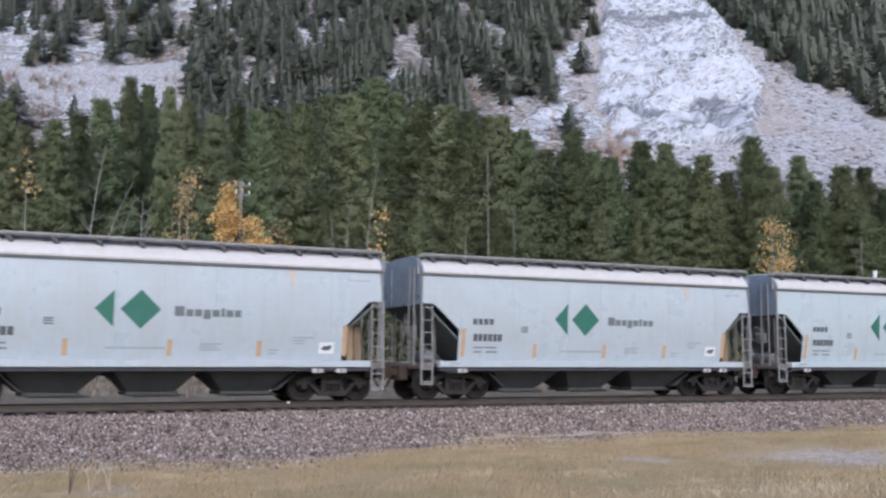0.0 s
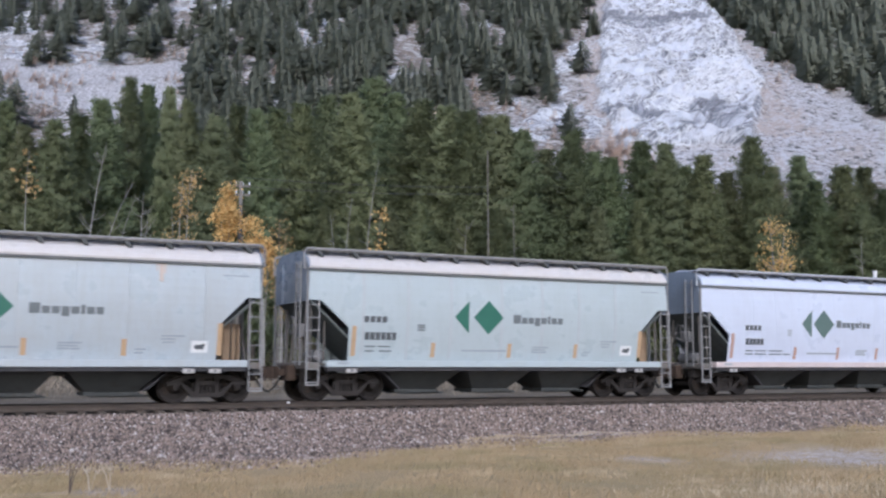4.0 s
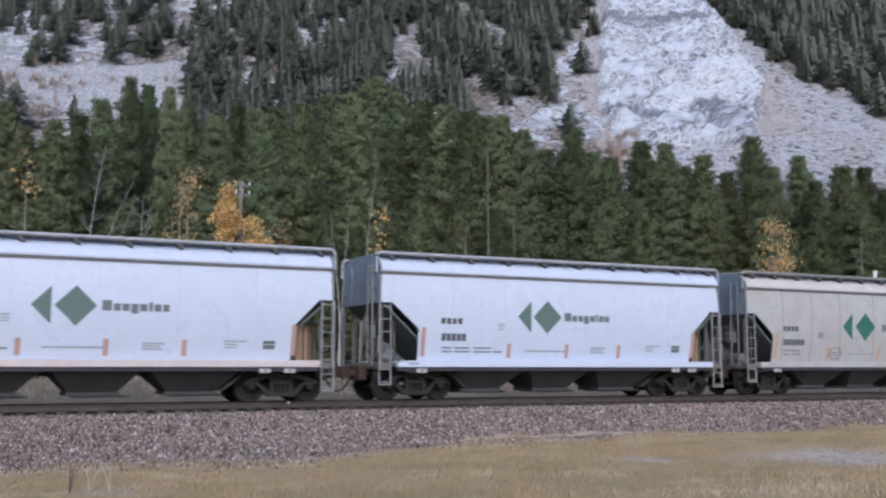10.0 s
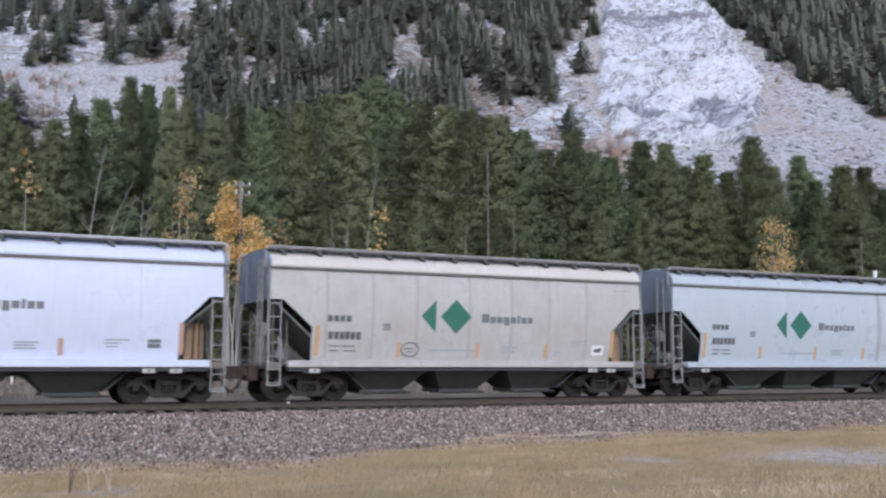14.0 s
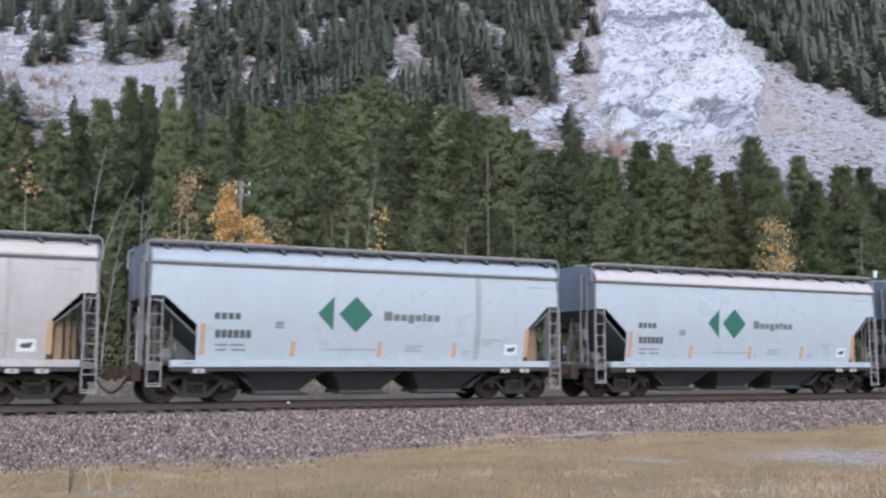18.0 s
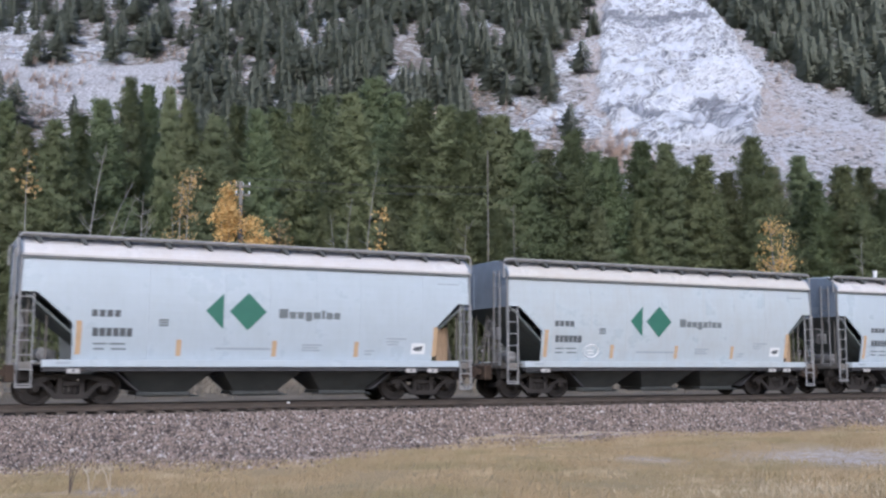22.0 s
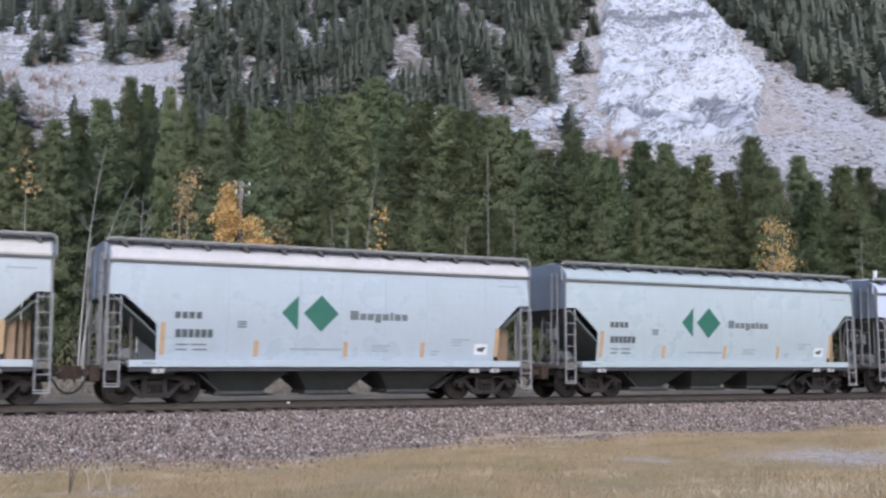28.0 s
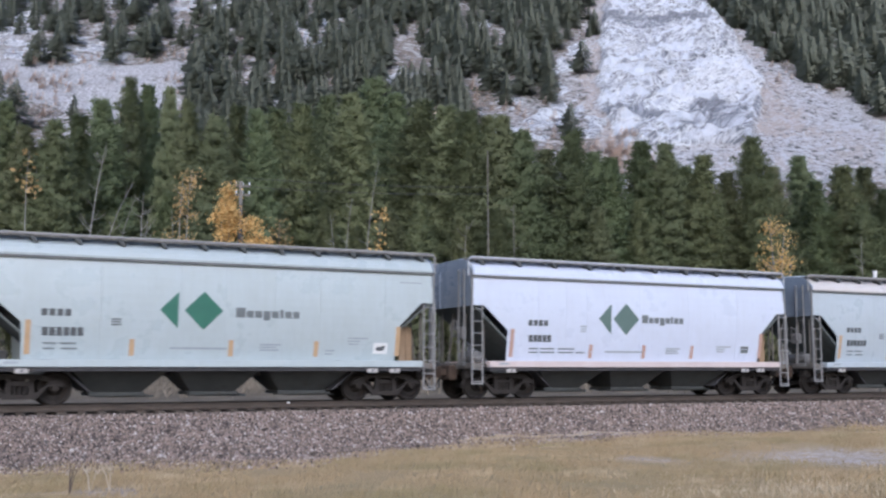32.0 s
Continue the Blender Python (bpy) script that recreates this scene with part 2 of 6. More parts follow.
def ground_mat():
    """Straw grass, bare grey gravel patches and dark forest floor, by place."""
    m, nt, b = nodes_of("ground_cover")
    v = coords(nt)
    fine = noise_node(nt, v, 14.0, 5.0, 0.7)
    broad = noise_node(nt, v, 0.5, 4.0)
    straw = mix(nt, ramp(nt, fine, 0.3, 0.7), (0.27, 0.200, 0.104), (0.355, 0.268, 0.148))
    straw = mix(nt, ramp(nt, broad, 0.5, 0.7), straw, (0.235, 0.198, 0.105))
    vor = nt.nodes.new("ShaderNodeTexVoronoi")
    vor.inputs["Scale"].default_value = 16.0
    nt.links.new(v, vor.inputs["Vector"])
    sep = nt.nodes.new("ShaderNodeSeparateColor")
    nt.links.new(vor.outputs["Color"], sep.inputs[0])
    gravel = mix(nt, sep.outputs[0], (0.27, 0.228, 0.205), (0.57, 0.505, 0.465))
    att = nt.nodes.new("ShaderNodeAttribute")
    att.attribute_name = "bare"
    edge = times(nt, att.outputs["Fac"], ramp(nt, noise_node(nt, v, 2.5, 4.0), 0.25, 0.55))
    col = mix(nt, edge, straw, gravel)
    att3 = nt.nodes.new("ShaderNodeAttribute")
    att3.attribute_name = "dirt"
    dirt = mix(nt, ramp(nt, fine, 0.3, 0.7), (0.066, 0.053, 0.037), (0.155, 0.125, 0.088))
    dirt = mix(nt, ramp(nt, broad, 0.5, 0.62), dirt, (0.165, 0.138, 0.098))
    col = mix(nt, att3.outputs["Fac"], col, dirt)
    att2 = nt.nodes.new("ShaderNodeAttribute")
    att2.attribute_name = "woods"
    floor = mix(nt, ramp(nt, fine, 0.3, 0.7), (0.045, 0.042, 0.022), (0.12, 0.10, 0.05))
    col = mix(nt, att2.outputs["Fac"], col, floor)
    nt.links.new(col, b.inputs["Base Color"])
    b.inputs["Roughness"].default_value = 0.95
    bump(nt, b, fine, 0.5, 0.03)
    return m


def mountain_mat():
    """Talus, pale slabs dusted with snow, tan dry grass: set apart by zone attributes."""
    m, nt, b = nodes_of("mountain_rock_and_soil")
    v = coords(nt)
    n1 = noise_node(nt, v, 0.05, 6.0, 0.65)
    n2 = noise_node(nt, v, 0.30, 6.0, 0.7)
    n3 = noise_node(nt, v, 1.1, 5.0, 0.75)
    soil = mix(nt, ramp(nt, n2, 0.3, 0.7), (0.16, 0.137, 0.122), (0.36, 0.31, 0.285))
    pale = ramp(nt, noise_node(nt, v, 0.16, 6.0, 0.72), 0.54, 0.62)
    soil = mix(nt, times(nt, pale, 0.9), soil, (0.60, 0.60, 0.63))
    scree = mix(nt, ramp(nt, n3, 0.38, 0.62), (0.32, 0.315, 0.338), (0.70, 0.705, 0.755))
    tan = nt.nodes.new("ShaderNodeAttribute")
    tan.attribute_name = "tan"
    tan_here = ramp(nt, times(nt, tan.outputs["Fac"], times(nt, n1, 2.0, "MULTIPLY"), "ADD"), 1.6, 2.2)
    scree = mix(nt, times(nt, tan_here, 0.75), scree, (0.53, 0.455, 0.42))
    scree = mix(nt, times(nt, ramp(nt, noise_node(nt, v, 0.22, 6.0, 0.75), 0.56, 0.66), 0.75), scree, (0.20, 0.185, 0.18))
    scree = mix(nt, times(nt, ramp(nt, n2, 0.60, 0.70), 0.7), scree, (0.66, 0.67, 0.70))
    stony = times(nt, ramp(nt, tan.outputs["Fac"], -0.15, 0.75), ramp(nt, tan.outputs["Fac"], 2.5, 0.85))
    for sc in (1.15, 0.6):
        blocks = nt.nodes.new("ShaderNodeTexVoronoi")
        blocks.inputs["Scale"].default_value = sc
        nt.links.new(v, blocks.inputs["Vector"])
        pick = nt.nodes.new("ShaderNodeSeparateColor")
        nt.links.new(blocks.outputs["Color"], pick.inputs[0])
        lump = ramp(nt, blocks.outputs["Distance"], 0.75, 0.35)
        scree = mix(nt, times(nt, times(nt, ramp(nt, pick.outputs[0], 0.58, 0.72), lump), stony), scree, (0.64, 0.65, 0.705))
        scree = mix(nt, times(nt, times(nt, ramp(nt, pick.outputs[1], 0.84, 0.92), lump), stony), scree, (0.17, 0.165, 0.17))
        soil = mix(nt, times(nt, times(nt, ramp(nt, pick.outputs[0], 0.72, 0.82), lump), 0.8), soil, (0.56, 0.56, 0.60))
        soil = mix(nt, times(nt, times(nt, ramp(nt, pick.outputs[1], 0.80, 0.90), lump), 0.8), soil, (0.085, 0.085, 0.07))
    # bedding runs slantwise across the face: long pale and dark seams
    lay = nt.nodes.new("ShaderNodeCombineXYZ")
    for k, nm in enumerate(("bed_along", "bed_cross")):
        at = nt.nodes.new("ShaderNodeAttribute")
        at.attribute_name = nm
        nt.links.new(at.outputs["Fac"], lay.inputs[k])
    lay = lay.outputs[0]

    def seams(sc, wide, detail=3.0):
        n = noise_node(nt, mapping(nt, lay, sc), 1.0, detail, 0.55)
        return ramp(nt, times(nt, times(nt, n, 0.5, "SUBTRACT"), 0.0, "ABSOLUTE"), wide, wide * 0.25)

    broad = noise_node(nt, mapping(nt, lay, (0.035, 0.09, 1.0)), 1.0, 4.0, 0.6)
    fine = noise_node(nt, mapping(nt, lay, (0.30, 0.58, 1.0)), 1.0, 5.0, 0.7)
    face = mix(nt, ramp(nt, fine, 0.34, 0.64), (0.27, 0.288, 0.350), (0.62, 0.65, 0.745))
    face = mix(nt, ramp(nt, broad, 0.40, 0.66), mix(nt, 0.25, face, (0.29, 0.305, 0.36)), face)
    face = mix(nt, times(nt, seams((0.08, 0.21, 1.0), 0.030), 0.85), face, (0.17, 0.178, 0.21))
    face = mix(nt, times(nt, seams((0.28, 0.60, 3.0), 0.040), 0.7), face, (0.19, 0.2, 0.235))
    bed = nt.nodes.new("ShaderNodeAttribute")
    bed.attribute_name = "beds"
    pale = ramp(nt, bed.outputs["Fac"], 0.5, -0.9)
    for sc, wide, much in (((0.10, 0.17, 7.0), 0.026, 1.9), ((0.20, 0.34, 9.0), 0.032, 1.9), ((0.40, 0.62, 5.0), 0.036, 1.5), ((0.05, 0.45, 3.0), 0.030, 1.6)):
        face = mix(nt, times(nt, times(nt, seams(sc, wide), much), pale), face, (0.92, 0.945, 1.0))
    a4 = nt.nodes.new("ShaderNodeAttribute")
    a4.attribute_name = "edge"
    face = mix(nt, times(nt, a4.outputs["Fac"], 0.35), face, (0.21, 0.22, 0.255))
    a3 = nt.nodes.new("ShaderNodeAttribute")
    a3.attribute_name = "snow"
    snow = ramp(nt, times(nt, a3.outputs["Fac"], times(nt, n3, 0.6), "ADD"), 0.62, 0.98)
    face = mix(nt, times(nt, snow, 0.85), face, (0.82, 0.86, 0.96))
    face = mix(nt, times(nt, ramp(nt, times(nt, bed.outputs["Fac"], n3, "SUBTRACT"), -0.95, -1.6), 0.6), face, (0.84, 0.87, 0.95))
    dark = times(nt, times(nt, bed.outputs["Fac"], 0.55), times(nt, fine, 0.9), "ADD")
    streak = ramp(nt, noise_node(nt, mapping(nt, lay, (0.06, 0.85, 1.0)), 1.0, 4.0, 0.6), 0.60, 0.44)
    face = mix(nt, times(nt, times(nt, ramp(nt, dark, 0.80, 1.0), streak), 0.6), face, mix(nt, ramp(nt, n3, 0.35, 0.65), (0.11, 0.116, 0.14), (0.34, 0.355, 0.41)))
    scree = mix(nt, times(nt, snow, 0.7), scree, (0.80, 0.80, 0.82))
    a1 = nt.nodes.new("ShaderNodeAttribute")
    a1.attribute_name = "scree"
    a2 = nt.nodes.new("ShaderNodeAttribute")
    a2.attribute_name = "slab"
    rough_edge = ramp(nt, n2, 0.2, 0.75)
    f1 = ramp(nt, times(nt, a1.outputs["Fac"], rough_edge, "ADD"), 0.85, 1.25)
    col = mix(nt, f1, soil, scree)
    f2 = ramp(nt, times(nt, a2.outputs["Fac"], rough_edge, "ADD"), 0.85, 1.1)
    col = mix(nt, f2, col, face)
    nt.links.new(col, b.inputs["Base Color"])
    b.inputs["Roughness"].default_value = 0.95
    bump(nt, b, n3, 1.0, 1.6)
    return m


GRASS, STONES, GROUND, MOUNTAIN = grass_blades(), stones(), ground_mat(), mountain_mat()
FARSTONES = plain("dusty_brown_stone", (0.075, 0.062, 0.05), (0.21, 0.18, 0.15), 3.0, 0.9, fine=20.0)


# ================= mesh helpers =================
MESHES = {}


def to_mesh(name, bm, smooth=False):
    me = bpy.data.meshes.new(name)
    bmesh.ops.recalc_face_normals(bm, faces=bm.faces)
    bm.to_mesh(me)
    bm.free()
    if smooth:
        me.shade_smooth()
    return me


def part(name, shape, material, parent=None, label="", at=None):
    """One mesh object under a thing or a part; shape is a bmesh or a shared mesh."""
    me = shape if isinstance(shape, bpy.types.Mesh) else to_mesh(name, shape)
    ob = new(name, me)
    if not me.materials:
        me.materials.append(material)
    ob.material_slots[0].link = "OBJECT"
    ob.material_slots[0].material = material
    if parent:
        ob.parent = parent
    if at is not None:
        ob.matrix_basis = at if isinstance(at, Matrix) else Matrix.Translation(at)
    if label:
        tagged(ob, label)
    return ob


def box(bm, x0, x1, y0, y1, z0, z1, bev=0.0):
    vs = [bm.verts.new((x, y, z)) for x in (x0, x1) for y in (y0, y1) for z in (z0, z1)]
    fs = [bm.faces.new([vs[i] for i in q]) for q in ((0, 1, 3, 2), (4, 6, 7, 5), (0, 4, 5, 1), (2, 3, 7, 6), (0, 2, 6, 4), (1, 5, 7, 3))]
    if bev:
        es = list({e for f in fs for e in f.edges})
        bmesh.ops.bevel(bm, geom=es, offset=bev, segments=1, affect="EDGES")


def prism(bm, pts, axis, a, b):
    """A polygon pushed from a to b along an axis; pts are the two other coordinates in order."""
    def at(p, w):
        return {"x": (w, p[0], p[1]), "y": (p[0], w, p[1]), "z": (p[0], p[1], w)}[axis]
    lo = [bm.verts.new(at(p, a)) for p in pts]
    hi = [bm.verts.new(at(p, b)) for p in pts]
    n = len(pts)
    bm.faces.new(lo)
    bm.faces.new(hi[::-1])
    for i in range(n):
        bm.faces.new((lo[i], hi[i], hi[(i + 1) % n], lo[(i + 1) % n]))


def tube(bm, pts, radii, n=6, caps=True):
    """A round bar through points, tapering by radii."""
    rings = []
    if not isinstance(radii, (list, tuple)):
        radii = [radii] * len(pts)
    for i, p in enumerate(pts):
        p = Vector(p)
        d = (Vector(pts[min(i + 1, len(pts) - 1)]) - Vector(pts[max(i - 1, 0)])).normalized()
        u = d.orthogonal().normalized() if abs(d.z) > 0.9 else d.cross(Vector((0, 0, 1))).normalized()
        w = d.cross(u)
        rings.append([bm.verts.new(p + (u * math.cos(k * math.tau / n) + w * math.sin(k * math.tau / n)) * radii[i]) for k in range(n)])
    for a, b in zip(rings, rings[1:]):
        for k in range(n):
            bm.faces.new((a[k], a[(k + 1) % n], b[(k + 1) % n], b[k]))
    if caps:
        bm.faces.new(rings[0][::-1])
        bm.faces.new(rings[-1])


def lathe(bm, profile, n=24, axis="y", cx=0.0, cz=0.0):
    """Profile of (distance along the axis, radius) turned round it."""
    rings = []
    for a, r in profile:
        rings.append([bm.verts.new((cx + r * math.cos(k * math.tau / n), a, cz + r * math.sin(k * math.tau / n)) if axis == "y" else
                                   (cx + r * math.cos(k * math.tau / n), cz + r * math.sin(k * math.tau / n), a)) for k in range(n)])
    for a, b in zip(rings, rings[1:]):
        for k in range(n):
            bm.faces.new((a[k], a[(k + 1) % n], b[(k + 1) % n], b[k]))
    bm.faces.new(rings[0][::-1])
    bm.faces.new(rings[-1])


def shared(key, build, *args):
    if key not in MESHES:
        bm = bmesh.new()
        build(bm, *args)
        MESHES[key] = to_mesh(key, bm)
    return MESHES[key]


def quick_mesh(name, verts, faces, smooth=False):
    me = bpy.data.meshes.new(name)
    me.from_pydata(verts, [], faces)
    me.update()
    if smooth:
        me.shade_smooth()
    return me


def tri_mesh(name, co):
    """Loose triangles from an (n, 3, 3) array."""
    co = np.asarray(co, dtype=np.float32)
    n = len(co)
    me = bpy.data.meshes.new(name)
    me.vertices.add(n * 3)
    me.vertices.foreach_set("co", co.reshape(-1))
    me.loops.add(n * 3)
    me.loops.foreach_set("vertex_index", np.arange(n * 3, dtype=np.int32))
    me.polygons.add(n)
    me.polygons.foreach_set("loop_start", np.arange(0, n * 3, 3, dtype=np.int32))
    me.update(calc_edges=True)
    return me


def facing(tris, outward):
    """Turn each loose triangle so that its front looks outwards."""
    tris = np.array(tris, float)
    o = np.asarray(outward).reshape(-1, 3, 3)[:, 0]
    n = np.cross(tris[:, 1] - tris[:, 0], tris[:, 2] - tris[:, 0])
    back = (n * o).sum(1) < 0
    tris[back] = tris[back][:, [0, 2, 1]]
    return tris


def soft_normals(me, nrm):
    """Foliage shades as a round mass: normals point outwards from its stem."""
    nrm = np.asarray(nrm, float)
    nrm = nrm / np.linalg.norm(nrm, axis=1, keepdims=True)
    me.normals_split_custom_set_from_vertices(nrm.tolist())
    return me


# ================= ground =================
def smooth_step(a, b, x):
    t = np.clip((x - a) / (b - a), 0, 1)
    return t * t * (3 - 2 * t)


def toe(x):
    """Where the ballast slope meets the grass."""
    line = np.interp(x, [-4, 2, 4.2, 6.4, 8, 9.7, 12, 14.2, 17, 20, 24, 31, 60], [-5.3, -5.7, -6.4, -7.3, -7.7, -6.3, -4.7, -3.7, -3.7, -3.9, -4.5, -4.6, -5.0])
    return line + 0.12 * np.sin(x * 1.7) + 0.08 * np.sin(x * 4.3 + 1.0)


def ground_z(x, y):
    x, y = np.asarray(x, float), np.asarray(y, float)
    near = -1.12 + 0.05 * np.sin(x * 0.45 + y * 0.3) + 0.05 * np.sin(x * 0.17 - y * 0.51)
    far = -0.62 + 0.052 * np.clip(y - 5, 0, 40) + 0.03 * np.clip(y - 45, 0, 80)
    return near + (far - near) * smooth_step(-5.0, -0.5, y)


def axis_steps(lo, hi, step, far):
    core = list(np.arange(lo, hi + 1e-6, step))
    s = step
    a, b = core[0], core[-1]
    left, right = [], []
    while a > -far:
        s *= 1.35
        a -= s
        left.append(a)
    s = step
    while b < far:
        s *= 1.35
        b += s
        right.append(b)
    return np.array(left[::-1] + core + right)


def build_ground():
    xs, ys = axis_steps(-6, 48, 0.5, 3000), axis_steps(-24, 40, 0.5, 3000)
    gx, gy = np.meshgrid(xs, ys, indexing="ij")
    gz = ground_z(gx, gy)
    gz = gz + np.where((gy > -20) & (gy < 40), 0.03 * np.sin(gx * 2.1) * np.sin(gy * 1.7), 0)
    n, m = gx.shape
    verts = np.stack([gx, gy, gz], -1).reshape(-1, 3)
    idx = np.arange(n * m).reshape(n, m)
    faces = np.stack([idx[:-1, :-1], idx[1:, :-1], idx[1:, 1:], idx[:-1, 1:]], -1).reshape(-1, 4)
    me = quick_mesh("ground", verts.tolist(), faces.tolist(), True)
    bare = np.maximum(np.exp(-(((gx - 20.2) / 3.0) ** 2 + ((gy + 12.3) / 2.0) ** 2) ** 2), 0.9 * np.exp(-(((gx - 15.2) / 1.0) ** 2 + ((gy + 11.4) / 0.9) ** 2) ** 2))
    bare = np.maximum(bare, 0.9 * np.exp(-(((gx - 3.25) / 0.8) ** 2 + ((gy + 12.1) / 1.1) ** 2) ** 2))
    bare = np.maximum(bare, (0.5 * smooth_step(-1.7, 0.0, gy - toe(gx)) + 0.5 * smooth_step(0.0, 0.6, gy - toe(gx))) * (1 - smooth_step(9, 17, gy)))
    woods = smooth_step(24, 33, gy)
    for nm, arr in (("bare", bare), ("woods", woods), ("dirt", smooth_step(0.5, 2.0, gy) * 0.95)):
        a = me.attributes.new(nm, "FLOAT", "POINT")
        a.data.foreach_set("value", arr.reshape(-1).astype(np.float32))
    return tagged(part("ground", me, GROUND), "straw-coloured grassy ground with bare gravel patches beside the railway", "ground", kind="structure")


ground = build_ground()


# ================= mountain =================
AX, AY = math.sin(radians(TURN)), math.cos(radians(TURN))


def m2w(r, d):
    """Across and into the slope, to x and y."""
    return r * AY + d * AX, EYE[1] - r * AX + d * AY


def inside(px, py, poly):
    """Signed-ish test of points against a polygon, vectorised."""
    res = np.zeros(px.shape, bool)
    n = len(poly)
    for i in range(n):
        (x0, y0), (x1, y1) = poly[i], poly[(i + 1) % n]
        if y0 == y1:
            continue
        c = ((y0 > py) != (y1 > py)) & (px < (x1 - x0) * (py - y0) / (y1 - y0) + x0)
        res ^= c
    return res


FACE = [(63, 396), (68, 415), (92, 419), (106, 410), (101, 355), (98, 328), (94, 305), (86, 283), (76, 259), (46, 259), (44, 277), (48, 316)]
SCREE = [(66, 462), (114, 462), (107, 413), (104, 384), (106, 371), (108, 348), (108, 329), (107, 311), (111, 299), (117, 296), (116, 285), (120, 277), (123, 262), (110, 235), (38, 235), (41, 277), (46, 325)]
LEDGE = [(-152, 325), (-83, 329), (-79, 316), (-74, 283), (-87, 278), (-100, 288), (-135, 291)]
BANK = [(-99, 363), (-87, 373), (-78, 333), (-88, 330)]
CRAG_LEFT = [(-167, 358), (-159, 365), (-151, 377), (-135, 344), (-133, 358), (-107, 359), (-97, 329), (-152, 326)]
CRAG_TOP = [(-206, 438), (-173, 438), (-145, 365), (-167, 358)]
SNOW_TOP = [(-151, 450), (-110, 450), (-98, 396), (-129, 398)]
MID_A = [(-63, 394), (-41, 385), (-36, 331), (-52, 334)]
MID_B = [(-18, 326), (1, 323), (1, 295), (-14, 297)]
MID_C = [(-52, 308), (-43, 308), (-40, 281), (-45, 281)]
MID_D = [(-101, 438), (-86, 438), (-76, 377), (-86, 379)]
ROCK_R = [(1, 381), (14, 383), (12, 361), (1, 358)]
CRAG_LOW = [(10, 295), (20, 301), (33, 302), (41, 347), (51, 358), (40, 268), (9, 266)]
GULLY = [(96, 313), (98, 308), (97, 277), (90, 266), (83, 268), (88, 288)]
RIM = [(59, 417), (66, 417), (49, 319), (44, 272), (45, 260), (39, 260), (44, 308)]
DARK_BEDS = [[(62, 389), (75, 381), (100, 384), (99, 373), (74, 367), (59, 371)], [(66, 281), (76, 290), (89, 292), (84, 277), (75, 269), (66, 271)],
             [(45, 288), (54, 283), (66, 278), (64, 272), (51, 277), (44, 281)]]
BRIGHT_BED = [(55, 281), (71, 308), (94, 337), (92, 308), (85, 292), (67, 283)]
CRAGS = (CRAG_LOW, CRAG_LEFT, CRAG_TOP, SNOW_TOP, MID_A, MID_B, MID_C, MID_D, ROCK_R)


def fbm(r, d, scale, octaves=4, seed=0.0):
    return np.array([noise.fractal(Vector((a * scale, b * scale, seed)), 0.9, 2.1, octaves) for a, b in zip(r.ravel(), d.ravel())]).reshape(r.shape)


def base_slope(d):
    return 0.6 * (d - 165) * smooth_step(120, 200, d) + 2.0 * smooth_step(60, 160, d) * (1 - smooth_step(150, 210, d))


def blur(a, n):
    for _ in range(n):
        a = (a + np.roll(a, 1, 0) + np.roll(a, -1, 0) + np.roll(a, 1, 1) + np.roll(a, -1, 1)) / 5
    return a


